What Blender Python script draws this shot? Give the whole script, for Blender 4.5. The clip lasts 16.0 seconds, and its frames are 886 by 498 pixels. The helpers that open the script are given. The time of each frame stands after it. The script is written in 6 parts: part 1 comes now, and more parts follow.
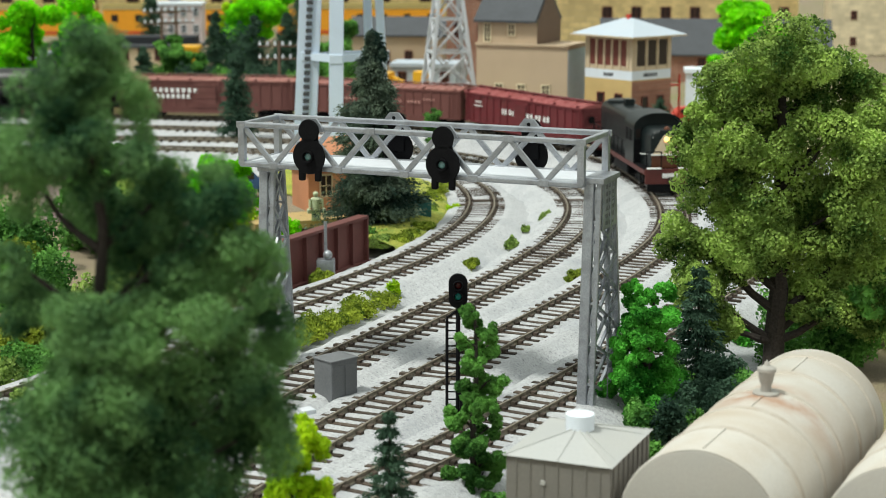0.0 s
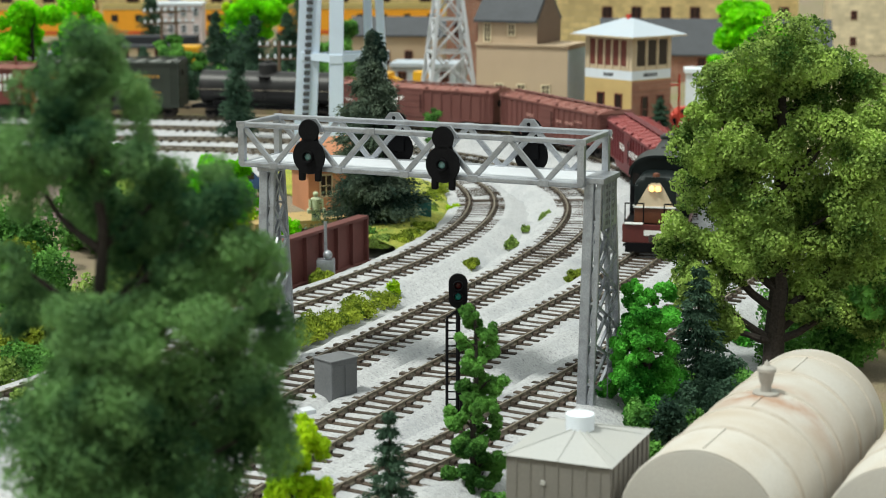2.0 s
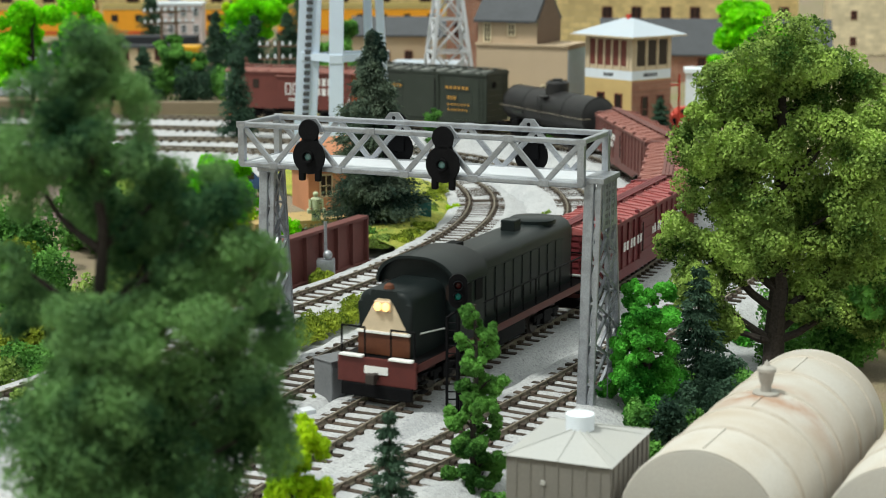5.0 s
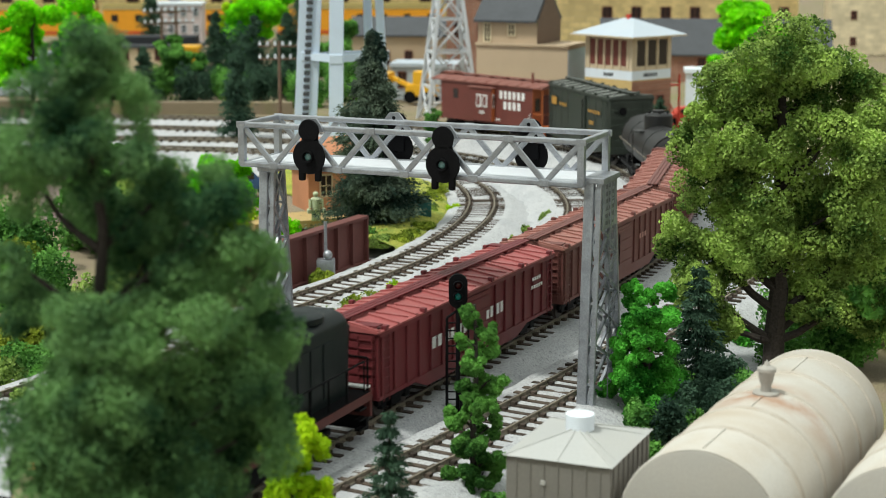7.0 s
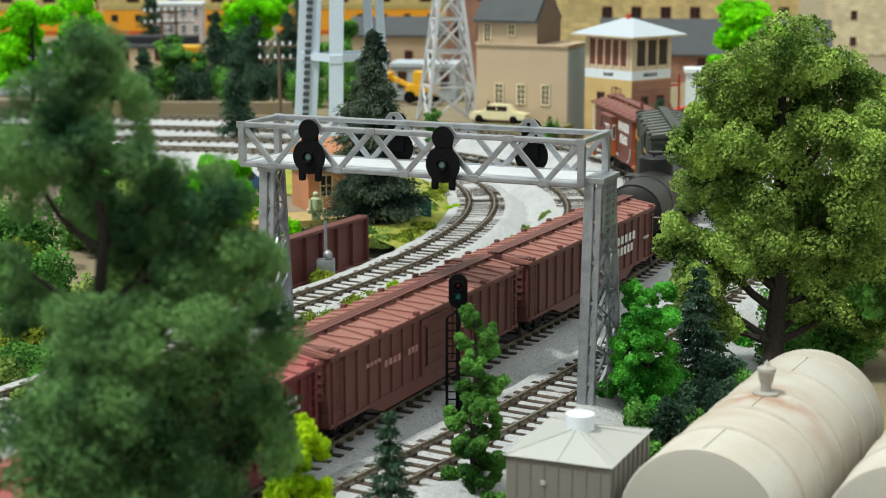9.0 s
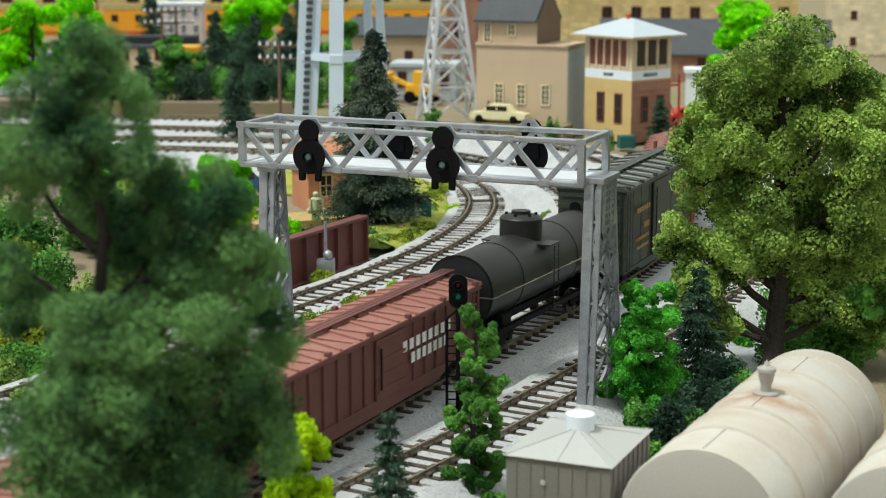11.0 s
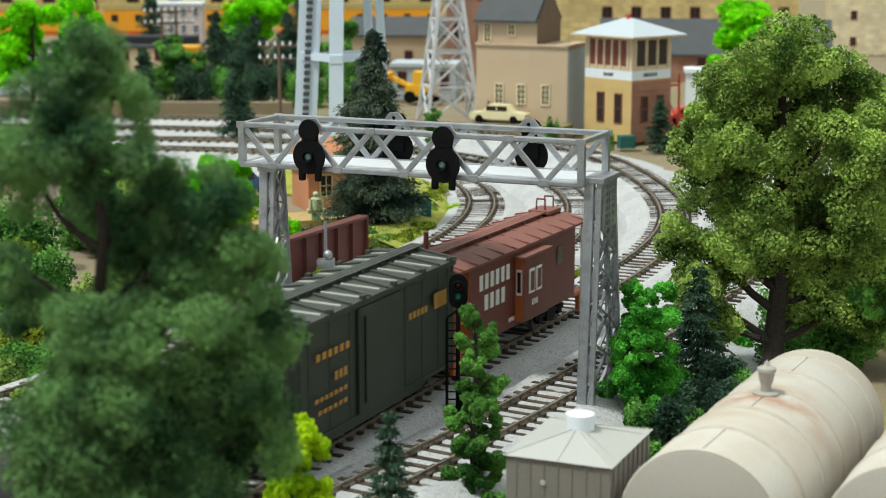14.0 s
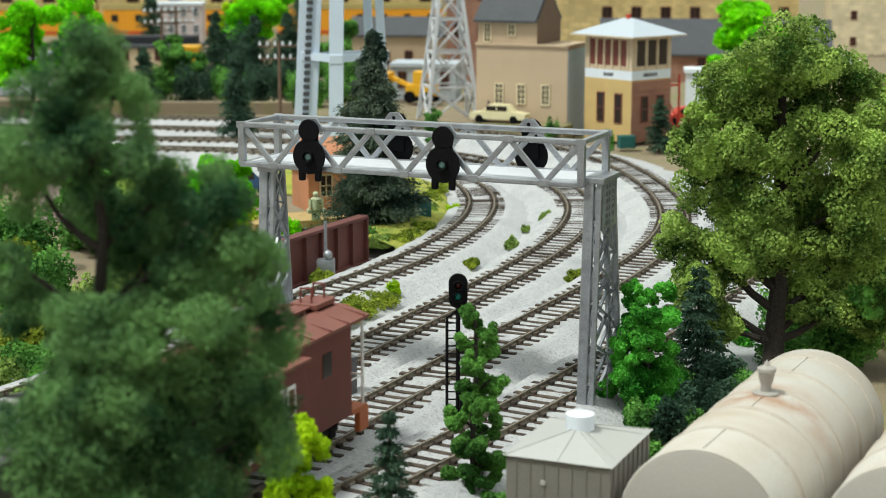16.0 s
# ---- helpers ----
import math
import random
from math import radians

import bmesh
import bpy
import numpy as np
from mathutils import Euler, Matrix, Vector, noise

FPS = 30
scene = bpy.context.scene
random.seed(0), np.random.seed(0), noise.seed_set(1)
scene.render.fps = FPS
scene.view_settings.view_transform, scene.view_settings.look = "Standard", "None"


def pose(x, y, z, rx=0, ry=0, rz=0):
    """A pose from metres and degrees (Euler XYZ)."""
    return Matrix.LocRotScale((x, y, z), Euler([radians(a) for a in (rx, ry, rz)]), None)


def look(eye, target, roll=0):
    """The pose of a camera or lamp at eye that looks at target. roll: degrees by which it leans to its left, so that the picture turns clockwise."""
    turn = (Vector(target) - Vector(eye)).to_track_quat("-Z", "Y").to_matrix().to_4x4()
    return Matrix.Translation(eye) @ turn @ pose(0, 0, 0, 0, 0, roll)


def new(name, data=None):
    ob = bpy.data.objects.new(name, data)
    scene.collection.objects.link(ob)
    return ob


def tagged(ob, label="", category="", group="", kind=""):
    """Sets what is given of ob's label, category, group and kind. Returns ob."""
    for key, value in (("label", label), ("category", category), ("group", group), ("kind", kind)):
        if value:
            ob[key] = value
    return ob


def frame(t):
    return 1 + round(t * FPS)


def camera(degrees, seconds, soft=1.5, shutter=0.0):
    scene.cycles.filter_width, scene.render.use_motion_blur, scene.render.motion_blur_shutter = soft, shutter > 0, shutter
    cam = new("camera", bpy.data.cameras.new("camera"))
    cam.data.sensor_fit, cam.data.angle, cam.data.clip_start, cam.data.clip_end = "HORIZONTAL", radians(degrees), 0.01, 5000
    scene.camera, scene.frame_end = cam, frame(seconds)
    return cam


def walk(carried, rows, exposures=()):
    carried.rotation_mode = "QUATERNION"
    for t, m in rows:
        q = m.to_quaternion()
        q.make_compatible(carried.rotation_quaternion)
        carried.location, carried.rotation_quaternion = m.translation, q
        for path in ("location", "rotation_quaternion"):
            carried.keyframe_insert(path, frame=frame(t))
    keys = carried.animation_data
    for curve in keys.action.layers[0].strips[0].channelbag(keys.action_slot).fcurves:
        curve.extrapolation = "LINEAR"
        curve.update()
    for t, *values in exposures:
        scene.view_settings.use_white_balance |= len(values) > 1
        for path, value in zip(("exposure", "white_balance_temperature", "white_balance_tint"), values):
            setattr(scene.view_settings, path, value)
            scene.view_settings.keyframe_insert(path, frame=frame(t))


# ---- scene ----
# A model railway in 1:87, built at its true size. Lengths in the code are centimetres; U turns them into metres.
U = 0.01
cam = camera(29.3, 16.0, 1.0, 0.4)
# the lens is sharp at the signal bridge and soft at the near tree and the far buildings
cam.data.dof.use_dof, cam.data.dof.focus_distance, cam.data.dof.aperture_fstop = True, 72 * U, 30.0
EYE = pose(0, 0, 18.0 * U, 79.0, 0, 0)
walk(cam, [(0.0, EYE), (16.0, EYE)], [(0.0, 0.3, 6500, 3), (16.0, 0.3, 6500, 3)])

# ---- light: the hall's daylight and ceiling lights ----
world = bpy.data.worlds.new("hall_light")
scene.world = world
world.use_nodes = True
# a hall with a bright white ceiling that fades into dimmer walls all round
wn, wl = world.node_tree.nodes, world.node_tree.links
w_at, w_sep, w_up, w_mix = wn.new("ShaderNodeTexCoord"), wn.new("ShaderNodeSeparateXYZ"), wn.new("ShaderNodeMapRange"), wn.new("ShaderNodeMix")
w_mix.data_type = "RGBA"
w_up.inputs[1].default_value, w_up.inputs[2].default_value = -0.1, 0.8
wl.new(w_at.outputs["Generated"], w_sep.inputs[0])
wl.new(w_sep.outputs["Z"], w_up.inputs[0])
wl.new(w_up.outputs[0], w_mix.inputs[0])
w_mix.inputs[6].default_value, w_mix.inputs[7].default_value = (0.44, 0.46, 0.43, 1), (1.2, 1.24, 1.2, 1)
wl.new(w_mix.outputs[2], wn["Background"].inputs[0])
wn["Background"].inputs[1].default_value = 0.66
lamp = bpy.data.lights.new("sun", "SUN")
lamp.energy, lamp.angle, lamp.color = 2.75, radians(8), (1.0, 0.98, 0.92)
sun = new("sun", lamp)
sun.matrix_world = look((-0.8, -0.42, 1.75), (0, 0, 0))


# ---- materials ----
def node_mat(name):
    m = bpy.data.materials.new(name)
    m.use_nodes = True
    return m, m.node_tree.nodes, m.node_tree.links, m.node_tree.nodes["Principled BSDF"]


def mat(name, col, rough=0.6, metal=0.0, grain=25.0, var=0.25, stain=2.0, dirt=0.25, dirt_col=None, bump=0.15, rand=0.0, glow=0.0, spec=0.4):
    """Base colour with fine grain, broad stains and relief; grain and stain are features per centimetre."""
    m, n, l, b = node_mat(name)
    tc = n.new("ShaderNodeTexCoord")
    fine, broad = n.new("ShaderNodeTexNoise"), n.new("ShaderNodeTexNoise")
    for tex, sc, det in ((fine, grain, 3.0), (broad, stain, 5.0)):
        tex.inputs["Scale"].default_value = sc / U
        tex.inputs["Detail"].default_value = det
        l.new(tc.outputs["Object"], tex.inputs["Vector"])
    dark = tuple(c * (1 - var) for c in col)
    light = tuple(min(1, c * (1 + var)) for c in col)
    mix1, mix2 = n.new("ShaderNodeMix"), n.new("ShaderNodeMix")
    mix1.data_type = mix2.data_type = "RGBA"
    mix1.inputs[6].default_value, mix1.inputs[7].default_value = (*dark, 1), (*light, 1)
    ramp = n.new("ShaderNodeMapRange")
    ramp.inputs[1].default_value, ramp.inputs[2].default_value = 0.3, 0.7
    l.new(fine.outputs[0], ramp.inputs[0])
    l.new(ramp.outputs[0], mix1.inputs[0])
    ramp2 = n.new("ShaderNodeMapRange")
    ramp2.inputs[1].default_value, ramp2.inputs[2].default_value, ramp2.inputs[4].default_value = 0.45, 0.75, dirt
    l.new(broad.outputs[0], ramp2.inputs[0])
    l.new(ramp2.outputs[0], mix2.inputs[0])
    l.new(mix1.outputs[2], mix2.inputs[6])
    mix2.inputs[7].default_value = (*(dirt_col or tuple(c * 0.45 for c in col)), 1)
    out = mix2.outputs[2]
    if rand:
        info, hsv = n.new("ShaderNodeObjectInfo"), n.new("ShaderNodeHueSaturation")
        rr = n.new("ShaderNodeMapRange")
        rr.inputs[3].default_value, rr.inputs[4].default_value = 1 - rand, 1 + rand
        l.new(info.outputs["Random"], rr.inputs[0])
        l.new(rr.outputs[0], hsv.inputs["Value"])
        l.new(out, hsv.inputs["Color"])
        out = hsv.outputs[0]
    l.new(out, b.inputs["Base Color"])
    b.inputs["Roughness"].default_value, b.inputs["Metallic"].default_value = rough, metal
    b.inputs["Specular IOR Level"].default_value = spec
    if bump:
        bp = n.new("ShaderNodeBump")
        bp.inputs["Strength"].default_value, bp.inputs["Distance"].default_value = bump, 0.03 * U
        l.new(fine.outputs[0], bp.inputs["Height"])
        l.new(bp.outputs[0], b.inputs["Normal"])
    if glow:
        l.new(out, b.inputs["Emission Color"])
        b.inputs["Emission Strength"].default_value = glow
    return m


def leaf_mat(name, dark, light, rough=0.75):
    """Foliage: every tuft its own green, with light through it; broad noise paints in lit and shaded masses."""
    m, n, l, b = node_mat(name)
    geo, ramp = n.new("ShaderNodeNewGeometry"), n.new("ShaderNodeValToRGB")
    ramp.color_ramp.elements[0].color, ramp.color_ramp.elements[1].color = (*dark, 1), (*light, 1)
    tc, tex, add = n.new("ShaderNodeTexCoord"), n.new("ShaderNodeTexNoise"), n.new("ShaderNodeMath")
    tex.inputs["Scale"].default_value = 0.6 / U
    l.new(tc.outputs["Object"], tex.inputs["Vector"])
    add.operation = "MULTIPLY_ADD"
    add.inputs[1].default_value, add.inputs[2].default_value = 0.34, -0.06
    l.new(geo.outputs["Random Per Island"], add.inputs[0])
    add2 = n.new("ShaderNodeMath")
    l.new(add.outputs[0], add2.inputs[0])
    # clump-sized noise colours whole masses as lit or shaded
    sub = n.new("ShaderNodeMapRange")
    sub.inputs[1].default_value, sub.inputs[2].default_value, sub.inputs[4].default_value = 0.38, 0.62, 0.78
    l.new(tex.outputs[0], sub.inputs[0])
    l.new(sub.outputs[0], add2.inputs[1])
    l.new(add2.outputs[0], ramp.inputs[0])
    l.new(ramp.outputs[0], b.inputs["Base Color"])
    b.inputs["Roughness"].default_value = rough
    b.inputs["Specular IOR Level"].default_value = 0.2
    tr, mixs = n.new("ShaderNodeBsdfTranslucent"), n.new("ShaderNodeMixShader")
    l.new(ramp.outputs[0], tr.inputs[0])
    mixs.inputs[0].default_value = 0.38
    l.new(b.outputs[0], mixs.inputs[1])
    l.new(tr.outputs[0], mixs.inputs[2])
    l.new(mixs.outputs[0], n["Material Output"].inputs[0])
    return m


def ballast_mat(name, a, c, sc):
    """Crushed stone: small grains of several greys with relief."""
    m, n, l, b = node_mat(name)
    tc, vor, ramp, bp = n.new("ShaderNodeTexCoord"), n.new("ShaderNodeTexVoronoi"), n.new("ShaderNodeValToRGB"), n.new("ShaderNodeBump")
    vor.inputs["Scale"].default_value = sc / U
    l.new(tc.outputs["Object"], vor.inputs["Vector"])
    sep = n.new("ShaderNodeSeparateColor")
    l.new(vor.outputs["Color"], sep.inputs[0])
    ramp.color_ramp.elements[0].color, ramp.color_ramp.elements[1].color = (*a, 1), (*c, 1)
    e = ramp.color_ramp.elements.new(0.08)
    e.color = (*(0.5 * (u + v) for u, v in zip(a, c)), 1)
    ramp.color_ramp.elements[0].position = 0.0
    l.new(sep.outputs[0], ramp.inputs[0])
    big, mix = n.new("ShaderNodeTexNoise"), n.new("ShaderNodeMix")
    big.inputs["Scale"].default_value, big.inputs["Detail"].default_value = 0.35 / U, 6
    l.new(tc.outputs["Object"], big.inputs["Vector"])
    mr = n.new("ShaderNodeMapRange")
    mr.inputs[1].default_value, mr.inputs[2].default_value, mr.inputs[4].default_value = 0.45, 0.75, 0.5
    l.new(big.outputs[0], mr.inputs[0])
    mix.data_type = "RGBA"
    l.new(mr.outputs[0], mix.inputs[0])
    l.new(ramp.outputs[0], mix.inputs[6])
    mix.inputs[7].default_value = (c[0] * 0.52, c[1] * 0.54, c[2] * 0.58, 1)
    l.new(mix.outputs[2], b.inputs["Base Color"])
    b.inputs["Roughness"].default_value = 0.9
    bp.inputs["Strength"].default_value, bp.inputs["Distance"].default_value = 0.5, 0.05 * U
    l.new(vor.outputs["Distance"], bp.inputs["Height"])
    l.new(bp.outputs[0], b.inputs["Normal"])
    return m


def brick_mat(name, brick, mortar, size):
    m, n, l, b = node_mat(name)
    tc, br, mp = n.new("ShaderNodeTexCoord"), n.new("ShaderNodeTexBrick"), n.new("ShaderNodeMapping")
    mp.inputs["Rotation"].default_value = (radians(90), 0, 0)
    l.new(tc.outputs["Object"], mp.inputs[0])
    l.new(mp.outputs[0], br.inputs[0])
    br.inputs["Color1"].default_value, br.inputs["Color2"].default_value = (*brick, 1), (*(v * 0.72 for v in brick), 1)
    br.inputs["Mortar"].default_value = (*mortar, 1)
    br.inputs["Scale"].default_value = 1 / (size * U)
    no, mix = n.new("ShaderNodeTexNoise"), n.new("ShaderNodeMix")
    no.inputs["Scale"].default_value, no.inputs["Detail"].default_value = 0.5 / U, 5
    l.new(tc.outputs["Object"], no.inputs["Vector"])
    mix.data_type = "RGBA"
    mr = n.new("ShaderNodeMapRange")
    mr.inputs[1].default_value, mr.inputs[2].default_value, mr.inputs[4].default_value = 0.42, 0.7, 0.65
    l.new(no.outputs[0], mr.inputs[0])
    l.new(mr.outputs[0], mix.inputs[0])
    l.new(br.outputs[0], mix.inputs[6])
    mix.inputs[7].default_value = (*(v * 0.5 for v in brick), 1)
    l.new(mix.outputs[2], b.inputs["Base Color"])
    b.inputs["Roughness"].default_value = 0.85
    return m


M = {}
M["ballast"] = ballast_mat("pale_ballast", (0.22, 0.22, 0.235), (0.48, 0.49, 0.505), 13)
M["ground"] = mat("scenic_earth", (0.22, 0.175, 0.12), 0.95, grain=14, var=0.4, stain=0.35, dirt=0.8, dirt_col=(0.16, 0.17, 0.05))
M["grass"] = mat("yellow_turf", (0.30, 0.31, 0.05), 0.95, grain=14, var=0.45, stain=0.8, dirt=0.8, dirt_col=(0.10, 0.18, 0.03), bump=0.8)
M["concrete"] = mat("pale_paving", (0.52, 0.52, 0.50), 0.9, grain=20, var=0.12, stain=0.5, dirt=0.4, dirt_col=(0.3, 0.3, 0.29))
M["tie"] = mat("stained_tie", (0.055, 0.040, 0.030), 0.9, grain=22, var=0.5, stain=4, dirt=0.4, dirt_col=(0.13, 0.11, 0.09), rand=0.45)
M["rail"] = mat("rusty_rail", (0.19, 0.165, 0.13), 0.55, 0.3, grain=9, var=0.5, stain=2.2, dirt=0.7, dirt_col=(0.30, 0.25, 0.18))
M["silver"] = mat("silver_paint", (0.36, 0.38, 0.42), 0.3, 0.55, grain=18, var=0.16, stain=1.8, dirt=0.7, dirt_col=(0.19, 0.195, 0.21), bump=0.06)
M["white"] = mat("white_paint", (0.70, 0.76, 0.84), 0.5, grain=18, var=0.05, stain=1, dirt=0.2, dirt_col=(0.6, 0.6, 0.6), bump=0.04)
M["bluewhite"] = mat("bluish_white_paint", (0.58, 0.68, 0.82), 0.5, grain=18, var=0.05, stain=1, dirt=0.2, dirt_col=(0.45, 0.52, 0.6), bump=0.04)
M["black"] = mat("flat_black", (0.006, 0.006, 0.007), 0.55, grain=18, var=0.3, dirt=0.3, dirt_col=(0.012, 0.012, 0.012), spec=0.06)
M["deck"] = mat("pale_grey_deck", (0.56, 0.585, 0.63), 0.5, grain=18, var=0.08, stain=1, dirt=0.3, dirt_col=(0.42, 0.43, 0.46), bump=0.05)
M["lens"] = mat("dark_lens", (0.10, 0.20, 0.19), 0.12, spec=0.8, var=0.1, bump=0)
M["green_lens"] = mat("lit_green_lens", (0.02, 0.20, 0.17), 0.15, var=0.05, bump=0, glow=0.03)
M["red_lens"] = mat("dark_red_lens", (0.06, 0.008, 0.009), 0.15, var=0.05, bump=0)
M["boxbrown"] = mat("boxcar_brown", (0.14, 0.05, 0.043), 0.6, grain=20, var=0.15, stain=0.7, dirt=0.4, dirt_col=(0.16, 0.065, 0.055), bump=0.08)
# paler than the boxcar's sides: light from above is mixed into the roof red
M["roofcrimson"] = mat("toplit_crimson_roof", (0.32, 0.085, 0.085), 0.5, grain=20, var=0.15, stain=0.9, dirt=0.35, dirt_col=(0.38, 0.15, 0.14), bump=0.08)
M["ribpale"] = mat("pale_roof_rib", (0.33, 0.34, 0.32), 0.45, grain=20, var=0.12, stain=1.2, dirt=0.4, dirt_col=(0.12, 0.13, 0.12), bump=0.05)
M["boxred"] = mat("boxcar_red", (0.13, 0.018, 0.023), 0.55, grain=20, var=0.15, stain=0.8, dirt=0.35, dirt_col=(0.075, 0.026, 0.024), bump=0.08)
M["boxred2"] = mat("faded_boxcar_red", (0.13, 0.046, 0.04), 0.6, grain=20, var=0.15, stain=0.7, dirt=0.4, dirt_col=(0.19, 0.085, 0.07), bump=0.08)
# dusty red, also lightened to carry the top light on the roofs
M["roofred"] = mat("dusty_toplit_red_roof", (0.28, 0.115, 0.095), 0.6, grain=20, var=0.15, stain=0.9, dirt=0.45, dirt_col=(0.38, 0.21, 0.18), bump=0.08)
M["capred"] = mat("caboose_roof_red", (0.19, 0.07, 0.055), 0.6, grain=20, var=0.15, stain=0.9, dirt=0.35, dirt_col=(0.25, 0.11, 0.09), bump=0.06)
M["oxide"] = mat("oxide_red", (0.135, 0.036, 0.028), 0.55, grain=20, var=0.12, stain=0.8, dirt=0.3, bump=0.05)
M["orange"] = mat("caboose_orange", (0.40, 0.105, 0.03), 0.5, grain=20, var=0.1, stain=1, dirt=0.2, bump=0.05)
M["olive"] = mat("dark_green_boxcar", (0.026, 0.034, 0.026), 0.5, grain=20, var=0.15, stain=0.8, dirt=0.35, dirt_col=(0.045, 0.05, 0.042), bump=0.06)
M["oliveroof"] = mat("dull_roof", (0.045, 0.052, 0.045), 0.5, grain=20, var=0.15, stain=0.8, dirt=0.5, dirt_col=(0.085, 0.092, 0.085), bump=0.06)
M["tankblack"] = mat("worn_black_tank", (0.016, 0.016, 0.017), 0.42, grain=16, var=0.25, stain=0.8, dirt=0.45, dirt_col=(0.036, 0.032, 0.032), bump=0.06, spec=0.3)
M["locogreen"] = mat("locomotive_dark", (0.008, 0.0125, 0.013), 0.36, grain=18, var=0.25, stain=0.8, dirt=0.4, dirt_col=(0.02, 0.023, 0.024), bump=0.06, spec=0.22)
M["locored"] = mat("locomotive_red", (0.095, 0.02, 0.017), 0.5, grain=18, var=0.15, dirt=0.3, bump=0.05)
M["nosebrown"] = mat("nose_brown", (0.11, 0.035, 0.015), 0.5, var=0.2, dirt=0.3)
M["letter"] = mat("white_lettering", (0.75, 0.75, 0.74), 0.6, var=0.08, dirt=0.2, bump=0)
M["gold"] = mat("yellow_lettering", (0.42, 0.22, 0.04), 0.6, var=0.1, dirt=0.2, bump=0)
M["dulltext"] = mat("faded_lettering", (0.42, 0.22, 0.19), 0.7, var=0.1, dirt=0.2, bump=0)
M["headlight"] = mat("lit_headlamp", (1.0, 0.55, 0.16), 0.3, var=0.0, dirt=0, bump=0, glow=2.2)
M["wheel"] = mat("wheel_steel", (0.06, 0.05, 0.045), 0.5, 0.5, var=0.2)
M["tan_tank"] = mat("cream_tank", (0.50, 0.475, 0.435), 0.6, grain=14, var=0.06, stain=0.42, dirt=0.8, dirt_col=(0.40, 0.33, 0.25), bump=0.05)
M["tank_band"] = mat("dusty_seam_band", (0.44, 0.40, 0.35), 0.65, grain=14, var=0.08, stain=1.5, dirt=0.6, dirt_col=(0.34, 0.27, 0.20), bump=0.05)
# the shell's cream greyed down: the end plate's shade is in this colour
M["tank_end"] = mat("shaded_grey_cream", (0.34, 0.325, 0.30), 0.6, grain=14, var=0.05, stain=0.35, dirt=0.4, dirt_col=(0.40, 0.35, 0.30), bump=0.05)
M["shedwall"] = mat("grey_beige_metal", (0.19, 0.18, 0.165), 0.6, grain=14, var=0.06, stain=0.7, dirt=0.3, bump=0.04)
M["shedroof"] = mat("cream_metal_roof", (0.40, 0.405, 0.40), 0.5, grain=14, var=0.04, stain=0.6, dirt=0.25, dirt_col=(0.5, 0.46, 0.4), bump=0.04)
M["greybox"] = mat("grey_cabinet", (0.14, 0.145, 0.155), 0.6, grain=16, var=0.1, stain=1.2, dirt=0.3, bump=0.05)
M["girder"] = mat("girder_brown", (0.13, 0.043, 0.038), 0.6, grain=16, var=0.15, stain=1, dirt=0.3)
M["teal"] = mat("teal_bin", (0.012, 0.10, 0.09), 0.5, var=0.1, dirt=0.2)
M["tan"] = mat("tan_wall", (0.50, 0.385, 0.27), 0.85, grain=12, var=0.08, stain=0.4, dirt=0.3, dirt_col=(0.42, 0.32, 0.22))
M["oldgold"] = mat("dull_gold_paint", (0.20, 0.15, 0.03), 0.6, var=0.2, dirt=0.4)
M["tarred"] = mat("tarred_roof", (0.022, 0.024, 0.03), 0.8, var=0.3, dirt=0.3)
M["blush"] = mat("pale_blush_wall", (0.66, 0.56, 0.56), 0.8, var=0.08, dirt=0.2)
M["sashcream"] = mat("bright_cream_sash", (0.74, 0.66, 0.46), 0.7, var=0.06, dirt=0.15)
M["pane"] = mat("hazy_pane", (0.17, 0.135, 0.10), 0.3, var=0.2, dirt=0.2, bump=0)
M["slate"] = mat("dark_slate_roof", (0.065, 0.07, 0.08), 0.8, grain=10, var=0.25, stain=0.8, dirt=0.3)
M["ochre"] = mat("ochre_wall", (0.56, 0.40, 0.17), 0.8, grain=12, var=0.08, stain=0.6, dirt=0.25)
M["brick"] = brick_mat("red_brick", (0.33, 0.14, 0.09), (0.42, 0.32, 0.26), 0.9)
M["stone"] = brick_mat("yellow_stone", (0.70, 0.54, 0.25), (0.5, 0.39, 0.2), 2.4)
M["graystone"] = brick_mat("sandy_stone", (0.80, 0.69, 0.48), (0.62, 0.53, 0.36), 2.4)
M["station"] = mat("salmon_wall", (0.50, 0.22, 0.12), 0.8, grain=12, var=0.08, stain=0.8, dirt=0.25)
M["glass"] = mat("dark_glass", (0.03, 0.022, 0.02), 0.15, var=0.2, dirt=0.0, bump=0, spec=0.35)
M["maroon"] = mat("maroon_sash", (0.16, 0.045, 0.035), 0.6, var=0.1)
M["cream"] = mat("cream_sash", (0.58, 0.47, 0.33), 0.7, var=0.08, dirt=0.2)
M["tinroof"] = mat("pale_blue_roof", (0.42, 0.48, 0.55), 0.5, grain=8, var=0.05, stain=0.6, dirt=0.25, dirt_col=(0.5, 0.52, 0.55))
M["coach"] = mat("orange_coach", (0.80, 0.34, 0.02), 0.5, var=0.08, dirt=0.2)
M["yellow"] = mat("machine_yellow", (0.75, 0.40, 0.02), 0.5, var=0.1, dirt=0.2)
M["bluegrey"] = mat("grey_blue_panel", (0.40, 0.45, 0.50), 0.6, var=0.1, dirt=0.25)
M["pink"] = mat("pale_pink_wall", (0.66, 0.50, 0.55), 0.8, var=0.06, dirt=0.2)
M["carcream"] = mat("cream_car_paint", (0.72, 0.66, 0.42), 0.35, var=0.03, dirt=0.1, bump=0)
M["bluecar"] = mat("blue_paint", (0.05, 0.12, 0.32), 0.35, var=0.03, dirt=0.1, bump=0)
